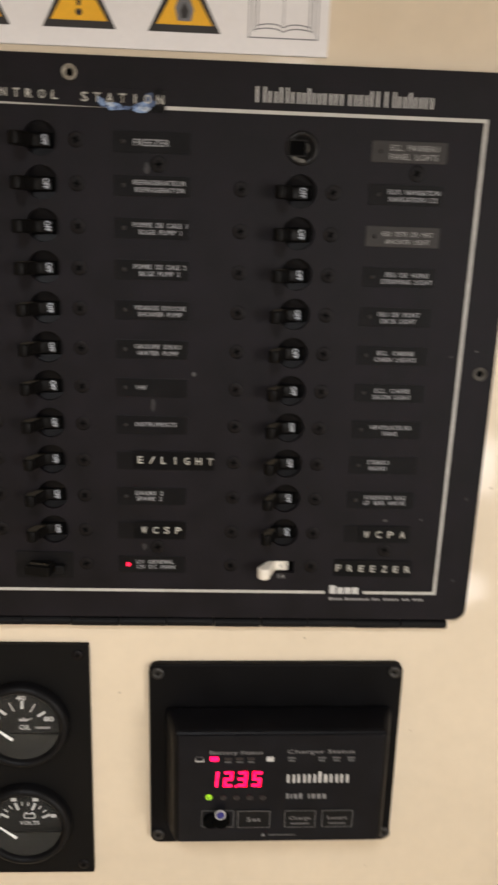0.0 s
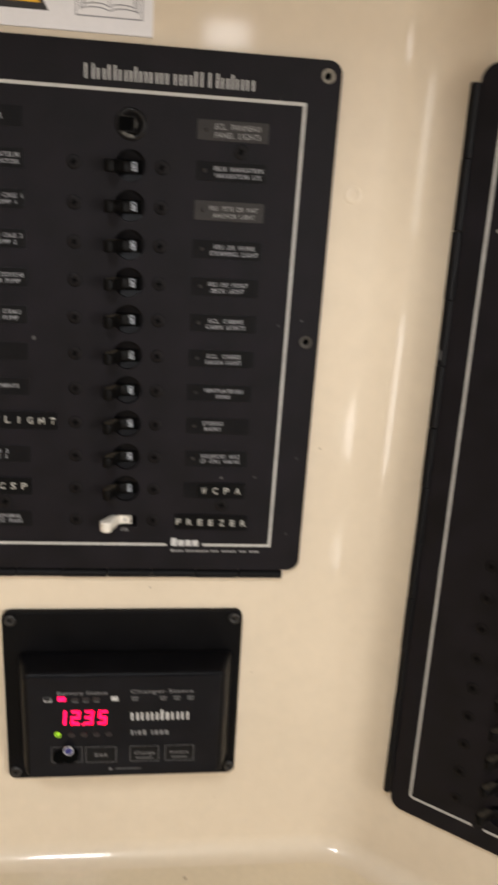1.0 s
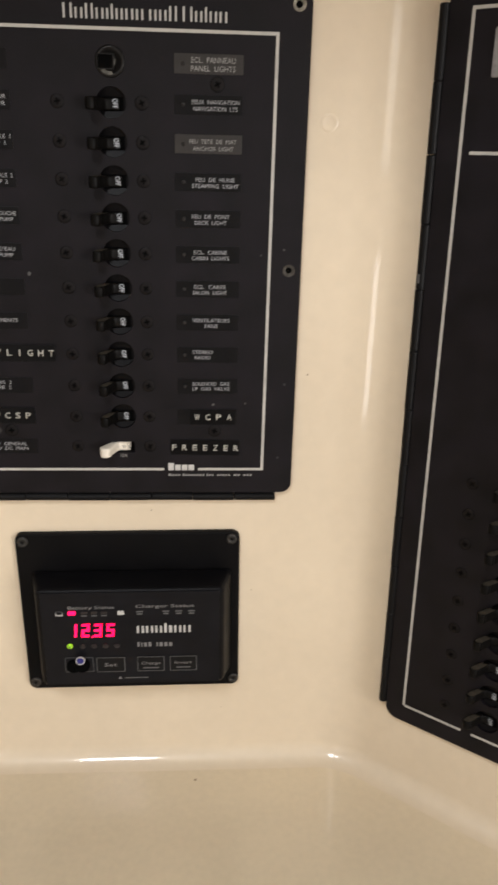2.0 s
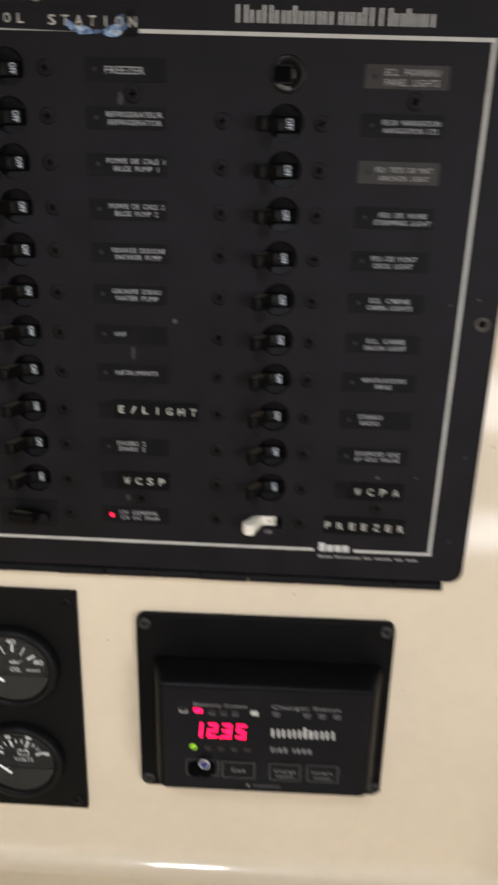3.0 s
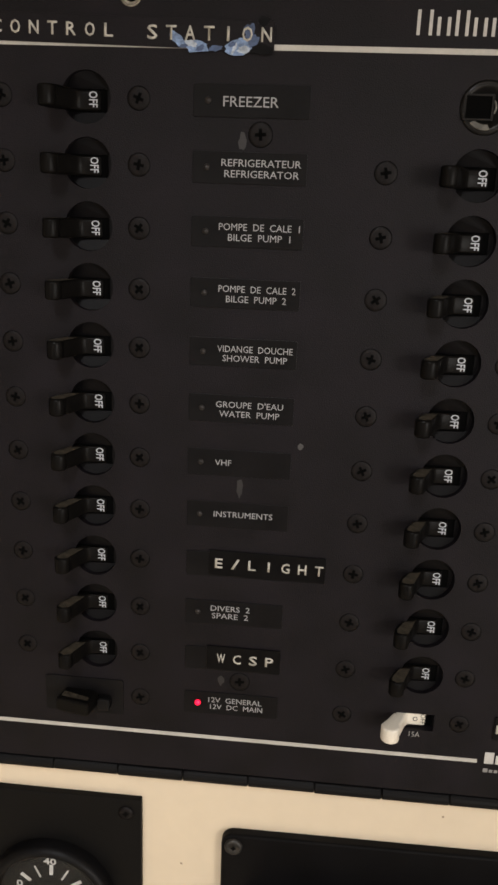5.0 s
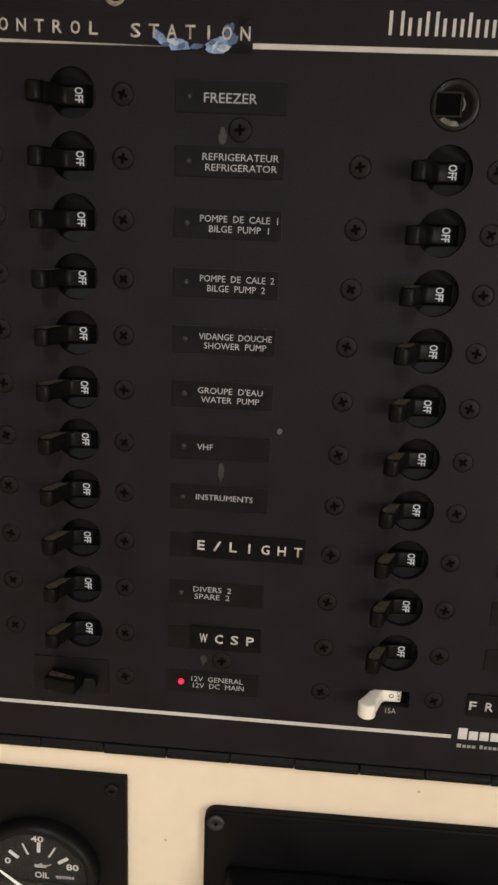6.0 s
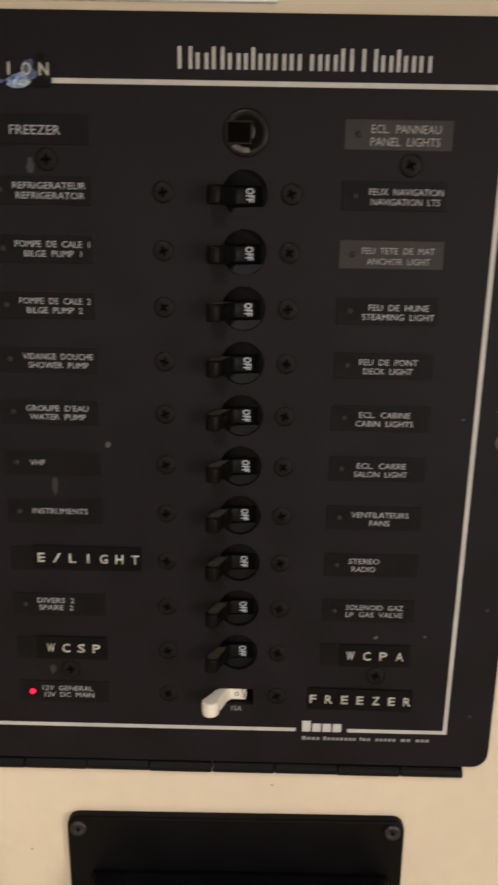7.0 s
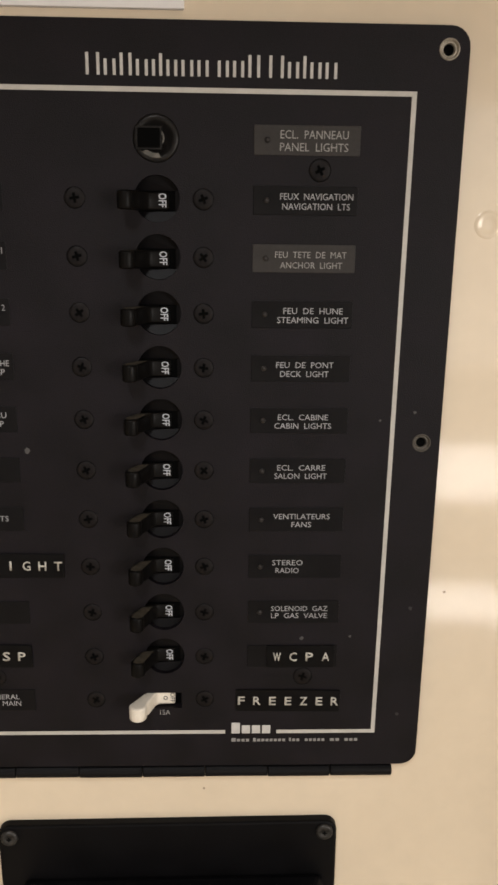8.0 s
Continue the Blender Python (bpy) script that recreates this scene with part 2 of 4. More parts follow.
def lettering(text, height, width=None, depth=0.0, bold=0.0):
    """Words in the built-in font as a bmesh: left edge at x 0, middle at y 0, capitals of that height, the whole of that width."""
    cu = bpy.data.curves.new("words", "FONT")
    cu.body, cu.size, cu.resolution_u, cu.extrude, cu.offset = text, 1.0, 2, 0.0, bold
    ob = bpy.data.objects.new("words", cu)
    scene.collection.objects.link(ob)
    me = bpy.data.meshes.new_from_object(ob.evaluated_get(bpy.context.evaluated_depsgraph_get()))
    bpy.data.objects.remove(ob)
    bpy.data.curves.remove(cu)
    bm = bmesh.new()
    bm.from_mesh(me)
    bpy.data.meshes.remove(me)
    xs = [v.co.x for v in bm.verts]
    x0, x1 = min(xs), max(xs)
    k = height / 0.69
    kx = width / (x1 - x0) if width else k
    for v in bm.verts:
        v.co = ((v.co.x - x0) * kx, (v.co.y - 0.345) * k, 0.0)
    if depth:
        got = bmesh.ops.extrude_face_region(bm, geom=bm.faces[:])
        vs = [e for e in got["geom"] if isinstance(e, bmesh.types.BMVert)]
        bmesh.ops.translate(bm, vec=(0, 0, depth), verts=vs)
    return bm


def spaced(text, pitch, height, width, depth=0.0, bold=0.0):
    """Capitals set one by one at an even pitch, the first one's middle at x 0."""
    out = []
    for i, ch in enumerate(text):
        if ch == " ":
            continue
        b = lettering(ch, height, width * (0.25 if ch == "I" else 0.9 if ch in "LEF" else 1.0), depth, bold)
        w = max(v.co.x for v in b.verts)
        bmesh.ops.translate(b, vec=(i * pitch - w / 2, 0, 0), verts=b.verts)
        out.append(b)
    return joined(out)


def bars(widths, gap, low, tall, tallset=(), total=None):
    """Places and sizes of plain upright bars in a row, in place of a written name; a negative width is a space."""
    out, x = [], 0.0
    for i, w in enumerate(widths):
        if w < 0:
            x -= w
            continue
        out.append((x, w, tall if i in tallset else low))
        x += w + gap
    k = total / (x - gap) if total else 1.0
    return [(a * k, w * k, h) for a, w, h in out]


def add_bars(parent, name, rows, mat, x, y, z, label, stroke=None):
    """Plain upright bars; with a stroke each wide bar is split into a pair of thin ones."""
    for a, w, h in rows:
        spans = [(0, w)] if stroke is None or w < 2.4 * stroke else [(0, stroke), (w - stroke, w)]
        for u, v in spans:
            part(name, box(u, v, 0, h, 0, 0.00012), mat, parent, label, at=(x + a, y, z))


WALL = lambda x, z, out=0.0: pose(x, -out, z, 90, 0, 0)

# ---- structure ----
BEND, BEND_X, WALL_Y, BEND_R, LEDGE_Z, COVE = radians(39), 0.148, 0.004, 0.060, 1.045, 0.013
TX, TY = math.cos(BEND), -math.sin(BEND)


def plan(offset):
    """The wall's line in plan, a distance in front of it, from the port end round the bend to the starboard end."""
    cut = BEND_R * math.tan(BEND / 2)
    pts = [(-1.25, WALL_Y - offset), (-0.6, WALL_Y - offset), (-0.2, WALL_Y - offset)]
    cx, cy, n = BEND_X - cut, WALL_Y - BEND_R, 14
    for i in range(n + 1):
        a = math.pi / 2 - BEND * i / n
        pts.append((cx + (BEND_R - offset) * math.cos(a), cy + (BEND_R - offset) * math.sin(a)))
    for s in (0.2, 0.6, 1.42):
        pts.append((BEND_X + TX * s + TY * offset, WALL_Y + TY * s - TX * offset))
    return pts


def build_wall():
    """The moulded wall with its cove at the ledge, 30 mm thick."""
    section = [(-0.03, LEDGE_Z - 0.03), (-0.03, 2.1), (0.0, 2.1), (0.0, 1.8), (0.0, 1.4)]
    for i in range(9):
        a = math.pi / 2 * i / 8
        section.append((COVE * (1 - math.cos(a)), LEDGE_Z + COVE * (1 - math.sin(a))))
    section.append((COVE, LEDGE_Z - 0.03))
    bm = bmesh.new()
    cols = [[bm.verts.new((x, y, z)) for x, y in plan(d)] for d, z in section]
    for a, b in zip(cols, cols[1:] + cols[:1]):
        for i in range(len(a) - 1):
            bm.faces.new((a[i], a[i + 1], b[i + 1], b[i]))
    for ends in (0, -1):
        bm.faces.new([c[ends] for c in cols])
    me = mesh_of(bm, "wall_panelled", True)
    me.materials.append(GELCOAT)
    ob = new("wall_north", me)
    me.set_sharp_from_angle(angle=radians(40))
    return tagged(ob, "glossy cream moulded gelcoat wall with a rounded bend", "wall", kind="structure")


def build_ledge():
    back = plan(COVE)
    bm = bmesh.new()
    top = [bm.verts.new((x, y, LEDGE_Z)) for x, y in back] + [bm.verts.new((1.25, -0.95, LEDGE_Z)), bm.verts.new((1.0, -0.98, LEDGE_Z)), bm.verts.new((0.15, -0.40, LEDGE_Z)), bm.verts.new((-1.25, -0.40, LEDGE_Z))]
    f = bm.faces.new(top)
    got = bmesh.ops.extrude_face_region(bm, geom=[f])
    bmesh.ops.translate(bm, vec=(0, 0, -0.03), verts=[e for e in got["geom"] if isinstance(e, bmesh.types.BMVert)])
    me = mesh_of(bm, "ledge")
    me.materials.append(LEDGE)
    return tagged(new("ledge", me), "cream moulded gelcoat ledge below the panels", "ledge", kind="structure")


def setting(name, bms, mat, label, category):
    me = mesh_of(joined(bms), name)
    me.materials.append(mat)
    return tagged(new(name, me), label, category, kind="structure")


wall = build_wall()
ledge = build_ledge()
rw = random.Random(21)
for x, z, r in ((0.0145, 1.2452, 0.0007), (0.0790, 1.1860, 0.0005), (-0.0880, 1.2100, 0.0006), (0.1090, 1.3350, 0.0007), (0.0600, 1.0900, 0.0004)):
    pts = [(x + r * rw.uniform(0.5, 1.2) * math.cos(a), z + r * rw.uniform(0.5, 1.2) * math.sin(a)) for a in [2 * math.pi * j / 9 for j in range(9)]]
    part("speck", sheet(pts, [], 0.0001, 0.0001), SPECK, wall, "small brown speck", at=pose(0, WALL_Y, 0, 90, 0, 0))
part("speck", lathe([(0.0011, 0.0001), (0.0006, 0.0005), (0, 0.0006)], 9), SPECK, ledge, "small brown speck", at=(0.0420, -0.0180, LEDGE_Z))
setting("floor", [box(-1.3, 1.32, -2.65, 0.06, -0.05, 0.0)], FLOORMAT, "varnished wooden cabin floor", "floor")
# the last box is an unseen overhang, added to shade the upper wall
setting("ceiling", [box(-1.3, 1.32, -2.65, -1.10, 2.1, 2.14), box(-1.3, 1.32, -0.70, 0.06, 2.1, 2.14), box(-1.3, -0.25, -1.10, -0.70, 2.1, 2.14), box(-0.07, 1.32, -1.10, -0.70, 2.1, 2.14), box(-1.25, 1.24, -0.28, -0.03, 1.70, 2.1)], CABIN, "cream cabin ceiling with a hatch opening and an added overhang that blocks light", "ceiling")
setting("wall_west", [box(-1.3, -1.25, -2.6, 0.05, 0.0, 2.1)], CABIN, "cream cabin side", "wall")
setting("wall_east", [box(1.25, 1.3, -2.6, -0.85, 0.0, 1.07), box(1.25, 1.3, -2.6, -0.85, 1.70, 2.1), box(1.25, 1.3, -2.6, -2.0, 1.07, 1.70), box(1.25, 1.3, -1.1, -0.85, 1.07, 1.70)], CABIN, "cream cabin side with a window opening", "wall")
# the two tall upper openings are added for the aft fill lamps
setting("wall_south", [box(-1.25, -1.13, -2.65, -2.6, 0.0, 2.1), box(-1.13, -1.06, -2.65, -2.6, 0.0, 1.34), box(-1.06, -0.80, -2.65, -2.6, 0.0, 0.41), box(-1.06, -0.80, -2.65, -2.6, 1.01, 1.34), box(-0.80, -0.73, -2.65, -2.6, 0.0, 1.34), box(-1.13, -0.73, -2.65, -2.6, 1.90, 2.1), box(-0.73, 0.02, -2.65, -2.6, 0.0, 2.1),
                       box(0.02, 0.09, -2.65, -2.6, 0.0, 2.1), box(0.09, 0.25, -2.65, -2.6, 0.0, 1.92), box(0.09, 0.25, -2.65, -2.6, 2.02, 2.1), box(0.25, 0.72, -2.65, -2.6, 0.0, 2.1), box(0.72, 1.04, -2.65, -2.6, 0.0, 0.04), box(0.72, 1.04, -2.65, -2.6, 0.18, 0.50), box(0.72, 1.04, -2.65, -2.6, 0.70, 1.0), box(0.72, 0.76, -2.65, -2.6, 1.0, 1.9), box(0.72, 1.16, -2.65, -2.6, 1.9, 2.1), box(1.04, 1.16, -2.65, -2.6, 0.0, 1.0), box(1.16, 1.3, -2.65, -2.6, 0.0, 2.1)], CABIN, "cream cabin bulkhead with openings to the cockpit and for added fill light", "wall")
setting("cabinet_front", [box(-1.25, 0.15, -0.40, -0.38, 0.0, 1.013), prism([(0.15, -0.40), (1.0, -0.98), (1.25, -0.95), (1.25, -0.93), (1.0, -0.955), (0.15, -0.375)], 0.0, 1.013)], CABIN, "cream locker front below the ledge", "wall")

# ---- the electrical panels ----
PITCH = 0.01905
HOLE_R = 0.0077


def toggle_mesh(cx=-0.0097, cz=0.0076, r=0.0027):
    """A rocker sunk in its hole and a lever that leans to the left and ends in a round tip; the section lies in x and z."""
    pts = [(0.0036, -0.0034), (0.0036, -0.0025), (0.0031, -0.0021), (-0.0022, -0.0020), (-0.0033, -0.0013), (-0.0042, 0.0002), (-0.0052, 0.0027), (-0.0061, 0.0052)]
    for i in range(13):
        a = radians(-18 + 212 * i / 12)
        pts.append((cx + r * math.cos(a), cz + r * math.sin(a)))
    pts += [(-0.0112, 0.0036), (-0.0094, 0.0008), (-0.0079, -0.0014), (-0.0073, -0.0034)]
    b = prism(pts, -0.0037, 0.0023)
    rims = [e for e in b.edges if abs(e.verts[0].co.z - e.verts[1].co.z) < 1e-7]
    bmesh.ops.bevel(b, geom=rims, offset=0.0008, segments=3, affect="EDGES", profile=0.5)
    for v in b.verts:
        v.co = (v.co.x, v.co.z, v.co.y)
    return b


def lever_film():
    """A thin tan film over the upper side of a lever."""
    pts = [(-0.0043, 0.0000), (-0.0055, 0.0032), (-0.0066, 0.0062), (-0.0076, 0.0088), (-0.0096, 0.0096), (-0.0114, 0.0086), (-0.0113, 0.0066), (-0.0098, 0.0036), (-0.0080, 0.0004)]
    b = sheet(pts, [], 0.0, 0.0)
    for v in b.verts:
        v.co = (v.co.x, 0.00234, v.co.y)
    return b


def phillips(r, h):
    """A countersunk cross-head screw: a low dome; cross() adds the slot's shade."""
    return lathe([(r, -0.0008), (r, 0.00005), (r * 0.95, h * 0.5), (r * 0.70, h), (0, h * 1.05)], 20)


MESH = {}


def shared(key, make, mat, smooth=False):
    if key not in MESH:
        MESH[key] = mesh_of(make(), key, smooth)
        if key.startswith("lever"):
            for p in MESH[key].polygons:
                p.use_smooth = True
            MESH[key].set_sharp_from_angle(angle=radians(35))
        MESH[key].materials.append(mat)
    return MESH[key]


def cross(r, z):
    a, b = r * 0.48, r * 0.14
    return sheet([(a, b), (b, b), (b, a), (-b, a), (-b, b), (-a, b), (-a, -b), (-b, -b), (-b, -a), (b, -a), (b, -b), (a, -b)], [], z, z)


def add_screw(parent, x, y, r=0.0033, turn=0.0):
    s = part("screw", shared("screw%.4f" % r, lambda: phillips(r, 0.0003), DARKSCREW, True), DARKSCREW, parent, at=pose(x, y, 0.0, 0, 0, turn))
    # flat near-black cross and rim ring paint the shade of slot and gap
    part("slot_shade", shared("slot%.4f" % r, lambda: cross(r, 0.00042), CAVITY), CAVITY, s)
    part("gap_shade", shared("sink%.4f" % r, lambda: lathe([(r * 1.05, 0.00008), (r * 1.0, 0.00014)], 24), CAVITY), CAVITY, s)


def add_mount(parent, x, y, pale=False):
    """A countersunk hole through the plate with a worn cup washer and a sunken screw; some washers are rubbed bright."""
    metal = PALESTEEL if pale else STEEL
    ring = part("cup_washer", shared("mount_ring_pale" if pale else "mount_ring", lambda: lathe([(0.0034, -0.0004), (0.0034, 0.0002), (0.0031, 0.0004), (0.0029, 0.0001), (0.0027, -0.0006), (0.0024, -0.0005), (0.0021, -0.0003), (0.0018, -0.0010), (0.0016, -0.0024)], 28), metal, True), metal, parent, "tarnished countersunk cup washer", at=(x, y, 0.0))
    part("screw_head", shared("mount_core", lambda: lathe([(0.0017, -0.0012), (0.0009, -0.0016), (0, -0.0017)], 16), CAVITY, True), CAVITY, ring, "dark sunken screw head")


def off_mark(bold=0.012):
    b = lettering("OFF", 0.0026, 0.0046, bold=bold)
    bmesh.ops.translate(b, vec=(-0.0023, 0, 0), verts=b.verts)
    bmesh.ops.rotate(b, matrix=Matrix.Rotation(-math.pi / 2, 3, "Z"), verts=b.verts)
    return b


def breaker_dish():
    """The round face behind the hole, with a slot for the rocker; above and below the slot it slopes in towards the lever."""
    b = sheet(loop_circle(0, 0, HOLE_R - 0.0001, 32), [[(-0.0070, -0.0041), (0.0059, -0.0041), (0.0059, 0.0027), (-0.0070, 0.0027)]], -0.0034, -0.0031)
    for v in b.verts:
        v.co.z += 0.0014 * min(1.0, max(0.0, (abs(v.co.y + 0.0007) - 0.0034) / 0.0040))
    return b


def add_breaker(parent, x, y, marked=True, lever=None):
    """A breaker behind its round hole: a dished dark face, the lever and its mark."""
    ins = part("circuit_breaker", shared("breaker_dish", breaker_dish, DISC), DISC, parent, at=(x, y, 0.0))
    if lever:
        part("lever", shared("lever_ivory", lambda: toggle_mesh(-0.0102, 0.0074, 0.0034), IVORY), IVORY, ins, "ivory plastic lever")
        part("mark", joined([lettering_at("OFF", 0.0018, 0.0042, 0.0026, -0.0006, -90), ring_flat(-0.0002, -0.0008, 0.0009, 0.0006)]), INK, ins, "dark print", at=(0, 0, -0.00192))
    else:
        part("lever", shared("lever_black", toggle_mesh, LEVER), LEVER, ins, "black plastic lever")
        part("top_film", shared("lever_film", lever_film, TANFILM), TANFILM, ins, "tan film on top of the lever")
        if marked:
            part("mark", shared("off_mark", off_mark, WHITE), WHITE, ins, "white print", at=(0.0017, -0.0004, -0.00193))
    return ins


def lettering_at(text, h, w, x, y, turn=0.0):
    b = lettering(text, h, w)
    bmesh.ops.translate(b, vec=(-w / 2, 0, 0), verts=b.verts)
    bmesh.ops.rotate(b, matrix=Matrix.Rotation(radians(turn), 3, "Z"), verts=b.verts)
    bmesh.ops.translate(b, vec=(x, y, 0), verts=b.verts)
    return b


def ring_flat(x, y, r1, r0, z=0.0):
    return sheet(loop_circle(x, y, r1, 18), [loop_circle(x, y, r0, 18)], z, z)


def add_label(parent, x0, y, lines, faded=False, led=None, w=0.0353, cap=0.0021):
    """A label strip set into the panel, with its indicator and its printed lines; a line is its words, its two ends and its height."""
    plate = part("label_strip", shared("strip_faded" if faded else "strip%.4f" % w, lambda: prism(loop_round(0, w, -0.0047, 0.0047, 0.0004, 2), -0.0003, 0.0003, 0.00015), FADED if faded else INSERT), FADED if faded else INSERT, parent, "faded grey strip" if faded else "", at=(x0, y, 0.0))
    if led:
        part("indicator", shared("lamp_lit", lambda: lathe([(0.0011, 0.0002), (0.0010, 0.0008), (0.0006, 0.0012), (0, 0.0013)], 14), REDDIM, True), REDDIM, plate, "lit red indicator lamp", at=(0.0052, 0, 0.0002))
    else:
        part("indicator", shared("lamp_dark", lambda: lathe([(0.0010, 0.0002), (0.0009, 0.0006), (0, 0.0008)], 12), SMUDGEDARK, True), FADED if faded else SMUDGEDARK, plate, at=(0.0045, 0, 0.0002))
    for text, a, b, dy in lines:
        part("lettering", lettering(text.replace(" ", "  "), cap, b - a), DULLPRINT if faded else LABELPRINT, plate, "white print", at=(a - x0, dy, 0.00045))
    return plate


GLINT_GREY = material("painted_glint_grey", (0.085, 0.080, 0.068), 0.4, vary=0.5, scale=300)
PALESTEEL = material("rubbed_steel", (0.30, 0.27, 0.22), 0.45, metal=0.5, vary=0.5, scale=500, fine=1800)
SMUDGEDARK = material("unlit_lamp", (0.026, 0.023, 0.022), 0.4, vary=0.2, spec=0.2)


def add_tape(parent, x0, x1, y, text, first, pitch, turn=0.0, h=0.0095, cap=0.0036, wide=0.0030, ground=None):
    tape = part("embossed_tape", prism(loop_round(x0, x1, -h / 2, h / 2, 0.0003, 2), 0.0003, 0.0007, 0.0001), ground or TAPE, parent, "black embossed tape", at=pose(0, y, 0, 0, 0, turn))
    part("lettering", spaced(text, pitch, cap, wide, 0.00025, 0.012), EMBOSS, tape, "raised white letters", at=(first, 0, 0.0007))
    return tape


def hinge(parent, x0, x1, y, z, r, step, vertical=False):
    """A piano hinge: knuckles end to end round a pin."""
    n = max(1, round((x1 - x0) / step))
    w = (x1 - x0) / n
    for i in range(n):
        g = 0.00022 if i % 3 == 1 else 0.00005
        a, b = x0 + i * w + g, x0 + (i + 1) * w - 0.00005
        jit = 0.00012 * ((i * 7) % 3 - 1)
        bm = lathe([(0, a), (r * 0.86, a), (r, a + 0.0004), (r, b - 0.0004), (r * 0.86, b), (0, b)], 14)
        for v in bm.verts:
            v.co = (v.co.z, v.co.x + jit, v.co.y) if not vertical else (v.co.x + jit, v.co.z, v.co.y)
        part("hinge_knuckle", bm, PLASTIC, parent, "black piano hinge knuckle", at=(0, y, z) if not vertical else (y, 0, z), smooth=False)


def strip(parent, x0, x1, y0, y1, name="border_line"):
    part(name, box(x0, x1, y0, y1, -0.0001, 0.00012), LINE, parent, "cream painted line")


def build_main_panel():
    zc = 1.40
    p = thing("electrical_panel", WALL(0, zc), "black electrical switch panel with two columns of breakers", "electrical panel")
    Y = lambda z: z - zc
    row = lambda k: Y(1.50 - (k - 1) * PITCH)
    cols = (-0.1203, -0.0005)
    mounts = ((0.0947, 1.5284, True), (0.0947, 1.3966, False), (-0.1063, 1.5282, True), (-0.188, 1.5285, False), (-0.188, 1.3965, False))
    slot = [(cols[1] + x, row(12) + y) for x, y in ((-0.0076, -0.0042), (0.0064, -0.0042), (0.0064, 0.0028), (-0.0076, 0.0028))]
    holes = [slot] + [loop_circle(cols[1], row(k), HOLE_R, 28) for k in range(2, 12)] + [loop_circle(cols[0], row(k), HOLE_R, 28) for k in range(1, 12)] + [loop_circle(cols[1], row(1), HOLE_R, 28)] + [loop_circle(x, Y(z), 0.0033, 20) for x, z, pale in mounts]
    part("face_plate", sheet(loop_round(-0.196, 0.1015, Y(1.2595), Y(1.5355), 0.0065, 6), holes, -0.0039, 0.0), PANEL, p, "black textured face plate")
    # near-black sheet stands in for the dark space behind the holes
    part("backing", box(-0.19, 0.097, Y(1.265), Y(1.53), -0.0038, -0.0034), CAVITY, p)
    # border, broken by the maker's mark at the bottom and by the tape at the top
    lw = 0.00157
    strip(p, -0.178, 0.0850, Y(1.5140), Y(1.5140) + lw)
    part("border_line", prism([(0.0839 - lw, Y(1.2745)), (0.0839, Y(1.2745)), (0.0850, Y(1.5140)), (0.0850 - lw, Y(1.5140))], -0.0001, 0.00012), LINE, p, "cream painted line")
    strip(p, 0.0440, 0.0839 - lw, Y(1.2745), Y(1.2745) + lw)
    strip(p, -0.178, 0.0232, Y(1.2745), Y(1.2745) + lw)
    strip(p, -0.178, -0.178 + lw, Y(1.2745) + lw, Y(1.5140))
    # breakers
    for k in range(1, 12):
        add_breaker(p, cols[0], row(k))
    for k in range(2, 13):
        add_breaker(p, cols[1], row(k), lever="ivory" if k == 12 else None)
    part("lettering", lettering("15A", 0.0022, 0.0040), DULLPRINT, p, "grey print", at=(-0.0028, row(12) - 0.0059, 0.0002))
    # the lamp socket at the head of the second column
    s = part("lamp_socket", lathe([(0.0076, -0.003), (0.0076, 0.0), (0.0070, 0.0006), (0.0056, 0.0004), (0.0050, -0.0010), (0, -0.0012)], 32), SOCKET, p, "black socket ring", at=(cols[1], row(1), 0.0), smooth=True)
    part("socket_frame", sheet([(-0.0066, -0.0036), (0.0020, -0.0036), (0.0020, 0.0036), (-0.0066, 0.0036)], [[(-0.0060, -0.0031), (0.0014, -0.0031), (0.0014, 0.0031), (-0.0060, 0.0031)]], -0.001, 0.0012), SOCKET, s)
    # solid near-black block in place of the shade inside the square
    part("well_shade", box(-0.0061, 0.0015, -0.0032, 0.0032, 0.0004, 0.0008), CAVITY, s)
    arc = lambda r0, r1, a0, a1, n=10: [(r1 * math.cos(radians(a0 + (a1 - a0) * i / n)), r1 * math.sin(radians(a0 + (a1 - a0) * i / n))) for i in range(n + 1)] + [(r0 * math.cos(radians(a1 + (a0 - a1) * i / n)), r0 * math.sin(radians(a1 + (a0 - a1) * i / n))) for i in range(1, n)]
    # two pale arcs: the socket's glints, painted on as grey strips
    part("glint_crescent", prism(arc(0.0046, 0.0063, 222, 286), 0.0004, 0.0009, 0.0002), GLINT_GREY, s, "painted glint along the foot of the socket ring")
    part("glint_arc", prism(arc(0.0024, 0.0029, -40, 45), 0.0009, 0.0015), GLINT_GREY, s, "painted glint beside the socket's dark square")
    # the main switch at the foot of the first column
    m = part("main_switch", prism(loop_round(-0.0150, 0.0150, -0.0075, 0.0075, 0.001, 3), -0.0002, 0.0004, 0.0001), INSERT, p, "black main switch", at=(-0.1255, row(12) - 0.001, 0.0))
    part("lever", prism(loop_round(-0.0075, 0.0060, -0.0030, 0.0026, 0.0012, 3), 0.0008, 0.0090, 0.0008), LEVER, m, "stubby black lever", at=pose(0, 0, 0, 0, -12, 0))
    film = sheet([(-0.0064, 0.0040), (0.0046, 0.0050), (0.0044, 0.0068), (-0.0060, 0.0072)], [], 0.0, 0.0)
    for v in film.verts:
        v.co = (v.co.x, 0.00265, v.co.y)
    part("top_film", film, TANFILM, m, "tan film on top of the lever", at=pose(0, 0, 0, 0, -12, 0))
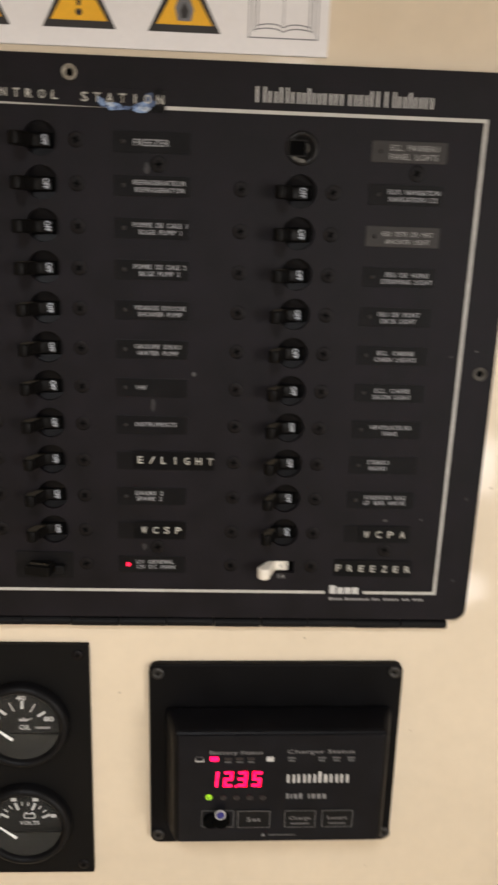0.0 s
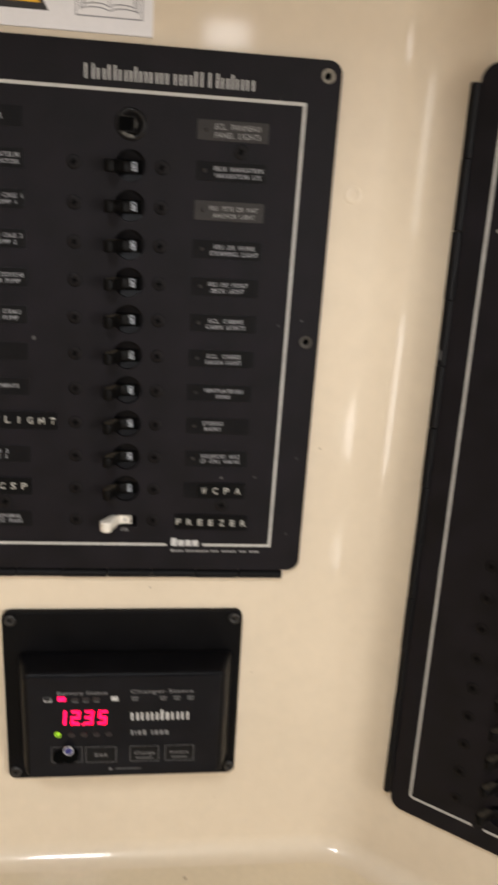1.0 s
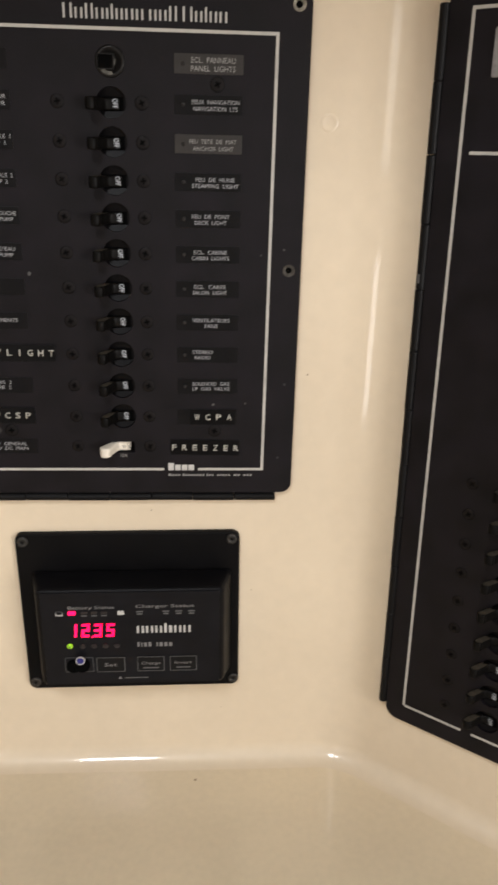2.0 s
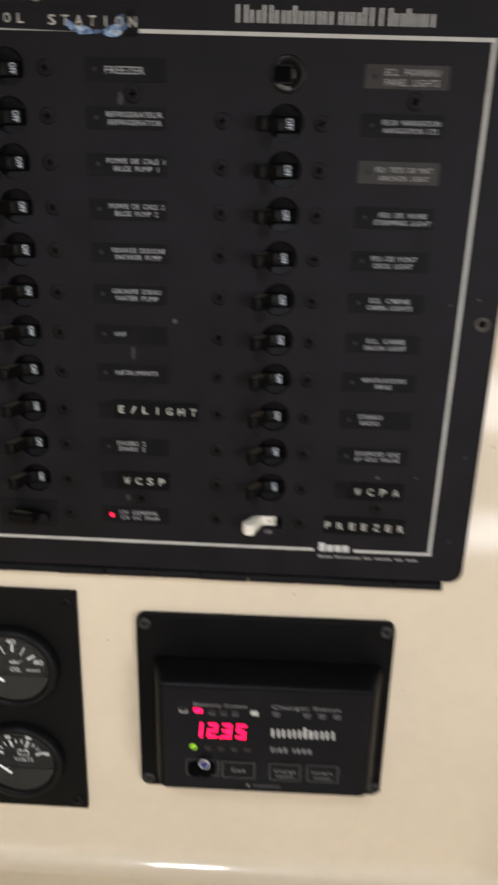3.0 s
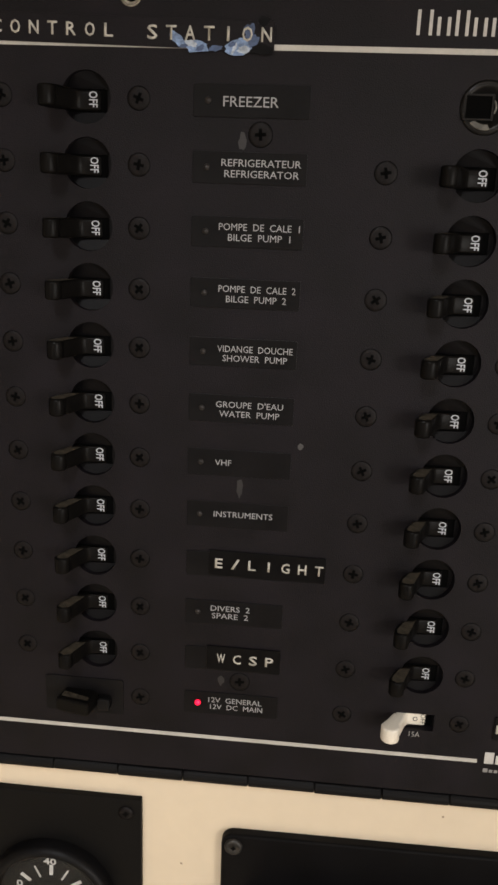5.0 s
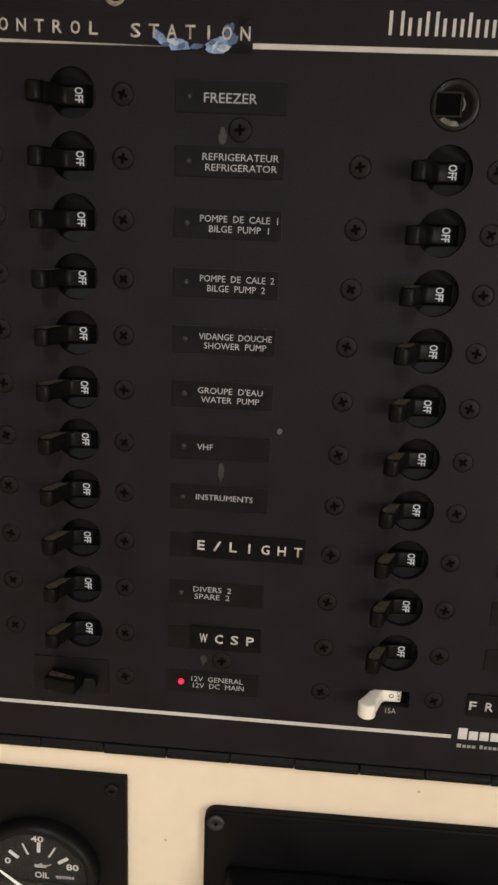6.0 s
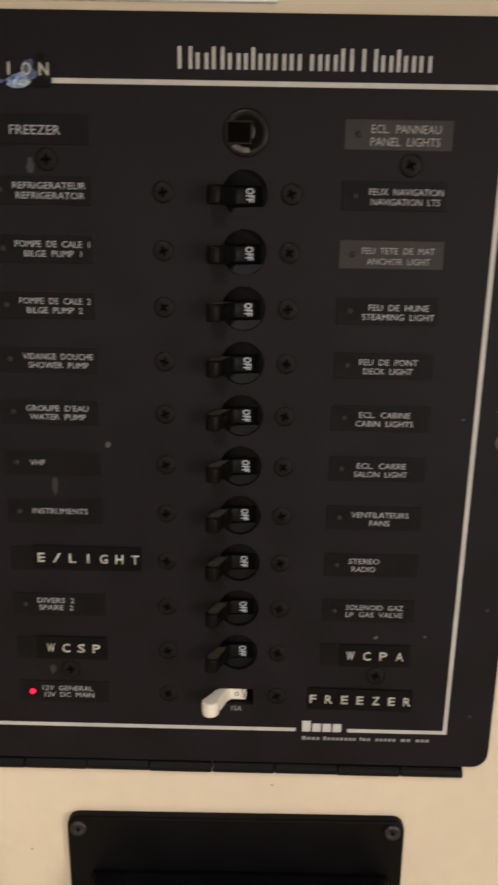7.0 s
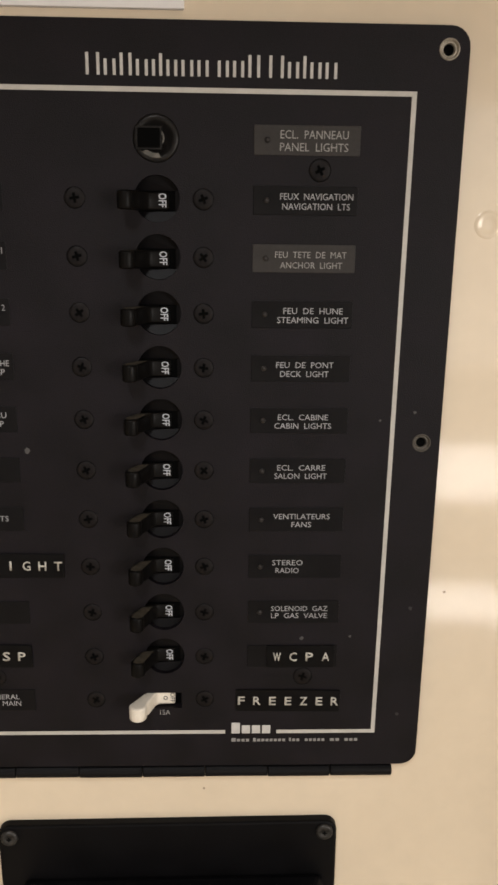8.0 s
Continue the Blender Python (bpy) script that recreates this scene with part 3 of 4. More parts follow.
    part("lever_boss", prism(loop_round(0.0055, 0.0105, -0.0040, 0.0010, 0.0012, 3), 0.0008, 0.0040, 0.0006), PLASTIC, m)
    # screws beside the breakers
    rnd = random.Random(4)
    for k in range(2, 13):
        add_screw(p, 0.0150, row(k), 0.0034, rnd.uniform(0, 90))
        add_screw(p, -0.0280, row(k), 0.0034, rnd.uniform(0, 90))
    for k in range(1, 13):
        add_screw(p, -0.1040, row(k), 0.0034, rnd.uniform(0, 90))
        if k < 12:
            add_screw(p, -0.1470, row(k), 0.0034, rnd.uniform(0, 90))
    for x, z in ((0.0540, 1.4907), (0.0538, 1.3005), (-0.0665, 1.4907), (-0.0665, 1.3005)):
        add_screw(p, x, Y(z), 0.0036, rnd.uniform(0, 90))
    for x, z, pale in mounts:
        add_mount(p, x, Y(z), pale)
    # labels
    U, D = 0.0013, -0.0019
    right = [(1, True, (("ECL. PANNEAU", 0.0405, 0.0631, 0.0018), ("PANEL LIGHTS", 0.0404, 0.0631, -0.0021))),
             (2, False, (("FEUX NAVIGATION", 0.0408, 0.0655, U), ("NAVIGATION LTS", 0.0416, 0.0645, D))),
             (3, True, (("FEU TETE DE MAT", 0.0395, 0.0641, U), ("ANCHOR LIGHT", 0.0413, 0.0627, -0.0022))),
             (4, False, (("FEU DE HUNE", 0.0428, 0.0636, U), ("STEAMING LIGHT", 0.0407, 0.0657, D))),
             (5, False, (("FEU DE PONT", 0.0407, 0.0612, U), ("DECK LIGHT", 0.0422, 0.0595, D))),
             (6, False, (("ECL. CABINE", 0.0417, 0.0599, U), ("CABIN LIGHTS", 0.0405, 0.0611, D))),
             (7, False, (("ECL. CARRE", 0.0419, 0.0596, U), ("SALON LIGHT", 0.0409, 0.0603, D))),
             (8, False, (("VENTILATEURS", 0.0408, 0.0620, U), ("FANS", 0.0477, 0.0551, D))),
             (9, False, (("STEREO", 0.0408, 0.0524, 0.0017), ("RADIO", 0.0421, 0.0510, -0.0015))),
             (10, False, (("SOLENOID GAZ", 0.0407, 0.0626, 0.0016), ("LP GAS VALVE", 0.0408, 0.0625, -0.0014)))]
    for k, faded, lines in right:
        add_label(p, 0.0318, row(k), lines, faded, cap=0.0026 if k == 1 else 0.0021)
    left_ = [(1, (("FREEZER", -0.0781, -0.0614, -0.0002),)),
             (2, (("REFRIGERATEUR", -0.0782, -0.0537, 0.0015), ("REFRIGERATOR", -0.0772, -0.0542, -0.0017))),
             (3, (("POMPE DE CALE 1", -0.0785, -0.0531, 0.0016), ("BILGE PUMP 1", -0.0755, -0.0559, -0.0016))),
             (4, (("POMPE DE CALE 2", -0.0781, -0.0534, 0.0015), ("BILGE PUMP 2", -0.0756, -0.0563, -0.0017))),
             (5, (("VIDANGE DOUCHE", -0.0780, -0.0533, 0.0012), ("SHOWER PUMP", -0.0762, -0.0550, -0.0019))),
             (6, (("GROUPE D'EAU", -0.0780, -0.0555, 0.0015), ("WATER PUMP", -0.0768, -0.0566, -0.0017))),
             (7, (("VHF", -0.0778, -0.0722, 0.0001),)),
             (8, (("INSTRUMENTS", -0.0778, -0.0573, 0.0003),)),
             (10, (("DIVERS 2", -0.0780, -0.0638, 0.0018), ("SPARE 2", -0.0775, -0.0643, -0.0012)))]
    for k, lines in left_:
        add_label(p, -0.0872, row(k), lines, cap=0.0029 if k == 1 else 0.0021)
    add_label(p, -0.0872, row(12), (("12V GENERAL", -0.0780, -0.0580, 0.0016), ("12V DC MAIN", -0.0773, -0.0576, -0.0013)), led=True)
    for k in (9, 11):
        part("label_strip", shared("strip%.4f" % 0.0353, None, None), INSERT, p, at=(-0.0872, row(k), 0.0))
    part("label_strip", shared("strip%.4f" % 0.0353, None, None), INSERT, p, at=(0.0318, row(11), 0.0))
    add_tape(p, -0.0790, -0.0378, row(9), "E/LIGHT", -0.0755, 0.00592, turn=-0.6)
    add_tape(p, -0.0790, -0.0520, row(11) + 0.0003, "WCSP", -0.0737, 0.00593, turn=-0.3)
    add_tape(p, 0.0393, 0.0660, row(11), "WCPA", 0.0434, 0.00640)
    add_tape(p, 0.0275, 0.0690, row(12), "FREEZER", 0.0296, 0.00622, turn=-0.8)
    # heading
    tape = add_tape(p, -0.1560, -0.0634, Y(1.51647), "CONTROL", -0.1470, 0.00569, turn=-1.0, h=0.0080, cap=0.0036, wide=0.0030, ground=PANEL)
    part("lettering", spaced("STATION", 0.00565, 0.0038, 0.0031, 0.00025, 0.012), EMBOSS, tape, "raised white letters", at=pose(-0.0997, -0.00005, 0.0007, 0, 0, 0.8))
    rs = random.Random(9)

    def torn(cx, cz, rx, ry, tilt, mat, up, label="blue-white torn adhesive"):
        pts = []
        for j in range(16):
            a = 2 * math.pi * j / 16
            u, v = rx * rs.uniform(0.62, 1.12) * math.cos(a), ry * rs.uniform(0.62, 1.12) * math.sin(a)
            pts.append((cx + u * math.cos(tilt) - v * math.sin(tilt), Y(cz) + u * math.sin(tilt) + v * math.cos(tilt)))
        part("adhesive_residue", prism(pts, 0.0006, up), mat, p, label)

    for cx, cz, rx, ry, tilt, mat, up in ((-0.0920, 1.5163, 0.0036, 0.0015, -0.7, RESIDUE, 0.00080), (-0.0868, 1.5146, 0.0048, 0.0020, -0.12, RESIDUE, 0.00082), (-0.0880, 1.5152, 0.0022, 0.0010, -0.3, PALERESIDUE, 0.00086),
                                          (-0.0852, 1.5142, 0.0017, 0.0008, 0.5, DARKRESIDUE, 0.00087), (-0.0902, 1.5145, 0.0014, 0.0007, 0.2, DARKRESIDUE, 0.00088), (-0.0741, 1.5145, 0.0045, 0.0024, 0.15, RESIDUE, 0.00080),
                                          (-0.0752, 1.5143, 0.0006, 0.0022, -0.35, PALERESIDUE, 0.00085), (-0.0726, 1.5139, 0.0020, 0.0012, 0.2, PALERESIDUE, 0.00086), (-0.0760, 1.5152, 0.0013, 0.0008, 0.4, DARKRESIDUE, 0.00087),
                                          (-0.0697, 1.5163, 0.0024, 0.0016, 0.5, DARKRESIDUE, 0.00083), (-0.0808, 1.5141, 0.0024, 0.0009, 0.1, DARKRESIDUE, 0.00079), (-0.0708, 1.5188, 0.0018, 0.0025, 0.0, DARKRESIDUE, 0.00075)):
        torn(cx, cz, rx, ry, tilt, mat, up)
    torn(-0.0674, 1.5142, 0.0042, 0.0018, -0.1, TAPE, 0.00078, "torn black end of the tape")
    torn(-0.0666, 1.5216, 0.0022, 0.0016, 0.2, TAPE, 0.00078, "torn black end of the tape")
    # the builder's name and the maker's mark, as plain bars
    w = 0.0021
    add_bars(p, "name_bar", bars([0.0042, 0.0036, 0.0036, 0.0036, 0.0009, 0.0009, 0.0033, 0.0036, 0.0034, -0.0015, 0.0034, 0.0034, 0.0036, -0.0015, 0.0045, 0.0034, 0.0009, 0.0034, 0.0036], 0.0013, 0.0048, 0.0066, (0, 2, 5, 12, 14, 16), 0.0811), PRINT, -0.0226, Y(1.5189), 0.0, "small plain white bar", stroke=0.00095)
    add_bars(p, "mark_block", bars([0.0034] * 4, 0.0007, 0.0037, 0.0049, (0,), 0.0157), PRINT, 0.0258, Y(1.2745), 0.0, "plain white block")
    add_bars(p, "line_bar", bars([0.0016, 0.0012, 0.0012, 0.0012, -0.001] + [0.0011] * 8 + [-0.001, 0.0007, 0.0011, 0.0011, -0.0016] + [0.0011] * 5 + [-0.0016, 0.0016, 0.0014, -0.0016, 0.0013, 0.0013, 0.0013], 0.00048, 0.0012, 0.0016, (0, 5, 14), 0.0513), DULLPRINT, 0.0258, Y(1.2707), 0.0, "small print bar")
    # hinge along the foot
    part("hinge_leaf", box(-0.19, 0.0915, Y(1.2590), Y(1.2605), -0.0036, -0.0010), PLASTIC, p)
    hinge(p, -0.190, 0.0920, Y(1.2563), -0.0012, 0.0025, 0.0265)
    # scuffs
    for x, z, r, tall, faint in ((-0.0490, 1.3930, 0.0011, 1.0, False), (0.0530, 1.3172, 0.0010, 0.8, False), (0.0790, 1.4050, 0.0005, 1.0, False), (0.0915, 1.4080, 0.0006, 1.0, False), (0.0720, 1.3180, 0.0006, 1.0, False),
                                 (-0.0690, 1.3765, 0.0013, 2.6, True), (-0.0720, 1.4890, 0.0012, 2.6, True), (-0.0700, 1.4240, 0.0012, 2.4, True), (-0.0735, 1.3005, 0.0012, 2.0, True), (0.0950, 1.3300, 0.0008, 1.2, True), (0.0925, 1.2830, 0.0009, 0.8, True)):
        pts = [(x + r * rs.uniform(0.6, 1.2) * math.cos(a), Y(z) + tall * r * rs.uniform(0.6, 1.2) * math.sin(a)) for a in [2 * math.pi * j / 11 for j in range(11)]]
        part("scuff", sheet(pts, [], 0.0001, 0.0001), FAINTSMUDGE if faint else SMUDGE, p, "faint smear" if faint else "pale scuff")
    return p


build_main_panel()


def build_side_panel():
    """The second panel on the angled wall; local x runs along the wall from the bend, y from the line at the foot."""
    off = 0.005
    at = pose(BEND_X + TX * 0.046 + TY * off, WALL_Y + TY * 0.046 - TX * off, 1.1165, 90, 0, -39) @ pose(0, 0, 0, 0, 0, 0.9)
    p = thing("electrical_panel", at, "tall black electrical panel hinged on its side", "electrical panel")
    rows = [0.0140 + 0.01935 * k for k in range(9)]
    holes = [loop_circle(0.0548, y, HOLE_R, 24) for y in rows]
    part("face_plate", sheet(loop_round(-0.0125, 0.2450, -0.0130, 0.4215, 0.0080, 6), holes, -0.0045, 0.0), PANEL, p, "black textured face plate")
    # the same near-black stand-in for the darkness behind this plate
    part("backing", box(-0.008, 0.24, -0.008, 0.416, -0.0044, -0.0036), CAVITY, p)
    lw = 0.00157
    strip(p, -lw / 2, lw / 2, 0.0, 0.4090)
    strip(p, lw / 2, 0.0395, -lw / 2, lw / 2)
    strip(p, 0.0465, 0.2300, -lw / 2, lw / 2)
    strip(p, -lw / 2, 0.2300, 0.4090, 0.4090 + lw)
    strip(p, 0.2300 - lw, 0.2300, lw / 2, 0.4090)
    strip(p, 0.0050, 0.2100, 0.3440, 0.3440 + lw)
    for i, y in enumerate(rows):
        add_breaker(p, 0.0548, y, marked=i < 6)
        add_screw(p, 0.0705, y, 0.0034, i * 31)
        add_screw(p, 0.0275, y, 0.0034, i * 17)
        add_label(p, 0.0875, y, ())
    part("meter_label", prism(loop_round(0.0120, 0.0600, 0.3790, 0.4010, 0.001, 2), 0.0, 0.0012, 0.0004), GREYPLATE, p, "grey metal plate")
    hinge(p, -0.004, 0.4130, -0.0155, -0.0012, 0.0026, 0.0345, vertical=True)
    part("hinge_leaf", box(-0.0140, -0.0120, -0.004, 0.413, -0.0040, -0.0012), PLASTIC, p)
    part("scuff", prism(loop_round(-0.0166, -0.0150, 0.2775, 0.2825, 0.0006, 2), 0.0010, 0.0017), SMUDGE, p, "pale scuff on the hinge")
    return p


GREYPLATE = material("grey_meter_plate", (0.22, 0.21, 0.21), 0.4, vary=0.25, scale=200)
build_side_panel()


# ---- battery monitor ----
def frustum(x0, x1, y0, y1, z0, X0, X1, Y0, Y1, z1, bevel):
    bm = bmesh.new()
    a = [bm.verts.new(c) for c in ((x0, y0, z0), (x1, y0, z0), (x1, y1, z0), (x0, y1, z0))]
    b = [bm.verts.new(c) for c in ((X0, Y0, z1), (X1, Y0, z1), (X1, Y1, z1), (X0, Y1, z1))]
    bm.faces.new(a[::-1])
    bm.faces.new(b)
    for i in range(4):
        bm.faces.new((a[i], a[(i + 1) % 4], b[(i + 1) % 4], b[i]))
    bmesh.ops.bevel(bm, geom=bm.edges[:], offset=bevel, segments=3, affect="EDGES", profile=0.5)
    return bm


SEGMENTS = {"1": "bc", "2": "abged", "3": "abgcd", "5": "afgcd"}


def seven_segment(ch, w, h, t):
    """One digit of bars, leaning a little, from its lower left corner."""
    bars = {"a": (0, w, h - t, h), "g": (0, w, h / 2 - t / 2, h / 2 + t / 2), "d": (0, w, 0, t), "f": (0, t, h / 2, h), "e": (0, t, 0, h / 2), "b": (w - t, w, h / 2, h), "c": (w - t, w, 0, h / 2)}
    g = t * 0.10
    out = joined([box(a + g, b - g, c + g, d - g, 0.0, 0.0003) for k, (a, b, c, d) in bars.items() if k in SEGMENTS[ch]])
    for v in out.verts:
        v.co.x += v.co.y * 0.08
    return out


def frame_outline(x0, x1, y0, y1, t, r=0.0008):
    return sheet(loop_round(x0, x1, y0, y1, r, 3), [loop_round(x0 + t, x1 - t, y0 + t, y1 - t, max(r - t, 0.0002), 3)], 0.0, 0.0)


def build_monitor():
    zc = 1.1715
    p = thing("battery_monitor", WALL(0, zc) @ pose(0, 0, 0, 0, 0, 0.5), "black battery monitor with a lit red digital display", "battery monitor")
    Y = lambda z: z - zc
    part("mounting_plate", prism(loop_round(-0.0710, 0.0710, Y(1.1120), Y(1.2310), 0.0050, 6), -0.0040, 0.0, 0.0010), DULLPLATE, p, "black mounting plate")
    body = part("housing", frustum(-0.0625, 0.0665, Y(1.1260), Y(1.2050), -0.001, -0.0560, 0.0600, Y(1.1320), Y(1.2030), 0.0222, 0.0032), PLATE, p, "raised black housing")
    F = 0.0230
    face = part("face", prism(loop_round(-0.0535, 0.0575, Y(1.1335), Y(1.2020), 0.0012, 3), 0.0218, F, 0.0002), FACE, p, "satin black face")
    for x, z in ((-0.0660, 1.2258), (0.0658, 1.2262), (0.0675, 1.1180), (-0.0665, 1.1180)):
        ring = part("screw", shared("monitor_screw", lambda: lathe([(0.0036, 0.0), (0.0035, 0.0010), (0.0026, 0.0014), (0.0016, 0.0008), (0, 0.0006)], 20), DARKSTEEL, True), DARKSTEEL, p, "dull steel screw", at=(x, Y(z), 0.0))
        part("slot_shade", shared("slot_mon", lambda: cross(0.0022, 0.0), CAVITY), CAVITY, ring, at=(0, 0, 0.0015))
    put = lambda name, bm, mat, x, z, label="", up=0.00015: part(name, bm, mat, face, label, at=(x, Y(z), F + up))
    for i, ch in enumerate("1235"):
        put("digit", seven_segment(ch, 0.0053, 0.0100, 0.0019), RED, -0.0374 + i * 0.0078, 1.1698, "lit red digit")
    put("decimal_point", lathe([(0.0006, 0), (0.0006, 0.0003), (0, 0.0003)], 10), RED, -0.0224, 1.1700, "lit red point")
    put("status_lamp", prism(loop_round(-0.0023, 0.0023, -0.0014, 0.0014, 0.0006, 3), 0.0, 0.0005, 0.0002), RED, -0.0343, 1.1878, "lit red status lamp")
    for i in range(3):
        put("status_lamp", prism(loop_round(-0.0019, 0.0019, -0.0009, 0.0009, 0.0004, 3), 0.0, 0.0004, 0.0001), UNLIT, -0.0268 + i * 0.0062, 1.1878, "unlit status lamp")
        put("print_bar", box(-0.0017, 0.0017, -0.0004, 0.0004, 0, 0.0001), FAINT, -0.0268 + i * 0.0062, 1.1856, "faint small print")
    put("battery_symbol", joined([box(-0.0020, 0.0020, -0.0014, 0.0012, 0, 0.0001), box(-0.0014, -0.0006, 0.0012, 0.0018, 0, 0.0001), box(0.0006, 0.0014, 0.0012, 0.0018, 0, 0.0001)]), PRINT, -0.0040, 1.1874, "white full-battery symbol")
    put("battery_symbol", joined([box(-0.0022, 0.0022, -0.0014, -0.0008, 0, 0.0001), box(-0.0022, -0.0018, -0.0008, 0.0006, 0, 0.0001), box(0.0018, 0.0022, -0.0008, 0.0006, 0, 0.0001)]), PRINT, -0.0422, 1.1872, "white empty-battery symbol")
    put("battery_outline", frame_outline(-0.0023, 0.0023, -0.0012, 0.0018, 0.0003), FAINT, -0.0422, 1.1872, "faint battery outline")
    put("lettering", lettering("Battery Status", 0.0023, 0.0285, bold=0.004), DIMPRINT, -0.0366, 1.1916, "grey print")
    put("lettering", lettering("Charger Status", 0.0023, 0.0365, bold=0.004), DIMPRINT, 0.0052, 1.1920, "grey print")
    for i in range(4):
        put("print_bar", joined([box(0, 0.0042, 0, 0.0009, 0, 0.0001), box(0.0004, 0.0038, -0.0017, -0.0008, 0, 0.0001)]), FAINT, 0.0055 + (0.0, 0.0165, 0.0245, 0.0325)[i], 1.1876, "faint small print")
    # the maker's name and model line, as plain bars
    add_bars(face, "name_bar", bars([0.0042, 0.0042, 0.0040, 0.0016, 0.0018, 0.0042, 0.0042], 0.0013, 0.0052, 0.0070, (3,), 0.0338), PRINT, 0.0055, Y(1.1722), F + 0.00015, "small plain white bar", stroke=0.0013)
    add_bars(face, "line_bar", bars([0.0014, 0.0008, 0.0018, 0.0018, -0.0022, 0.0010, 0.0020, 0.0020, 0.0020], 0.0010, 0.0030, 0.0034, (0, 3)), DIMPRINT, 0.0055, Y(1.1618), F + 0.00015, "short plain grey bar")
    # buttons
    for x0, x1, text, w in ((-0.0210, -0.0030, "Set", 0.0080), (0.0050, 0.0222, "Charge", 0.0120), (0.0258, 0.0430, "Invert", 0.0110)):
        b = put("button", prism(loop_round(x0, x1, -0.0056, 0.0056, 0.0009, 3), 0.0, 0.0004, 0.0001), SATIN, 0.0, 1.1487)
        part("button_outline", frame_outline(x0, x1, -0.0056, 0.0056, 0.00035), FAINT, b, "thin grey outline", at=(0, 0, 0.0005))
        part("lettering", lettering(text, 0.0027 if text == "Set" else 0.0022, w, bold=0.004), DIMPRINT, b, "grey print", at=((x0 + x1) / 2 - w / 2, 0.0007 if text != "Set" else 0.0, 0.00055))
        if text != "Set":
            part("print_bar", box(-w * 0.42, w * 0.42, -0.0004, 0.0004, 0, 0.0001), FAINT, b, "faint small print", at=((x0 + x1) / 2, -0.0030, 0.0005))
    part("button_outline", frame_outline(-0.0410, -0.0230, Y(1.1487) - 0.0056, Y(1.1487) + 0.0056, 0.00035), FAINT, face, "thin grey outline", at=(0, 0, F + 0.0001))
    put("worn_button", lathe([(0.0046, 0.0), (0.0044, 0.0016), (0.0030, 0.0022), (0, 0.0020)], 20), CAVITY, -0.0355, 1.1480, "worn black button")
    k = put("push_button", lathe([(0.0048, 0.0), (0.0047, 0.0026), (0.0040, 0.0033), (0, 0.0034)], 24), CAVITY, -0.0300, 1.1492, "black push button with a blue centre")
    part("ring", lathe([(0.0029, 0.0030), (0.0029, 0.0039), (0.0024, 0.0039), (0.0024, 0.0034)], 24, -0.0006, 0.0052), PRINT, k, "white ring")
    part("button_centre", lathe([(0.0025, 0.0032), (0.0021, 0.0041), (0, 0.0043)], 20, -0.0006, 0.0052), BLUE, k, "dark blue centre")
    v = put("volt_lamp", lathe([(0.0018, 0.0), (0.0017, 0.0005), (0, 0.0007)], 20), GREEN, -0.0370, 1.1632, "lit green lamp")
    part("volt_mark", joined([prism([(-0.0013, 0.0012), (-0.0008, 0.0012), (0.0002, -0.0013), (-0.0002, -0.0013)], 0, 0.0001), prism([(0.0013, 0.0012), (0.0008, 0.0012), (-0.0002, -0.0013), (0.0002, -0.0013)], 0.0001, 0.0002)]), INK, v, "dark letter mark", at=(0, 0, 0.0008))
    for i in range(4):
        put("function_lamp", lathe([(0.0018, 0.0), (0.0016, 0.0004), (0, 0.0005)], 14), UNLIT, -0.0290 + i * 0.0072, 1.1628, "unlit lamp")
    put("triangle_mark", prism([(-0.0012, -0.0009), (0.0012, -0.0009), (0, 0.0012)], 0, 0.0001), DIMPRINT, -0.0065, 1.1380, "small grey triangle")
    put("print_bar", box(0, 0.0150, -0.0003, 0.0003, 0, 0.0001), FAINT, -0.0035, 1.1378, "faint small print")
    return p


DULLPLATE = material("dull_black_plate", (0.0026, 0.0024, 0.0028), 0.5, vary=0.4, scale=50, fine=900, bump=0.1, bump_scale=1800, spec=0.10)
PLATE = material("deep_black_plastic", (0.0044, 0.0041, 0.0047), 0.45, vary=0.3, scale=60, fine=1200, bump=0.1, bump_scale=1800, spec=0.09)
FACE = material("dark_overlay", (0.0062, 0.0060, 0.0076), 0.42, vary=0.3, scale=60, fine=1200, spec=0.13)
DIMPRINT = material("dim_grey_print", (0.17, 0.165, 0.165), 0.6, vary=0.25, scale=500)
UNLIT = material("unlit_lamp_window", (0.016, 0.012, 0.013), 0.3, vary=0.2)
FAINT = material("faint_grey_print", (0.10, 0.10, 0.10), 0.55, vary=0.2)
DARKSTEEL = material("dull_steel_screw", (0.042, 0.040, 0.038), 0.45, metal=0.7, vary=0.3, scale=400)
build_monitor()


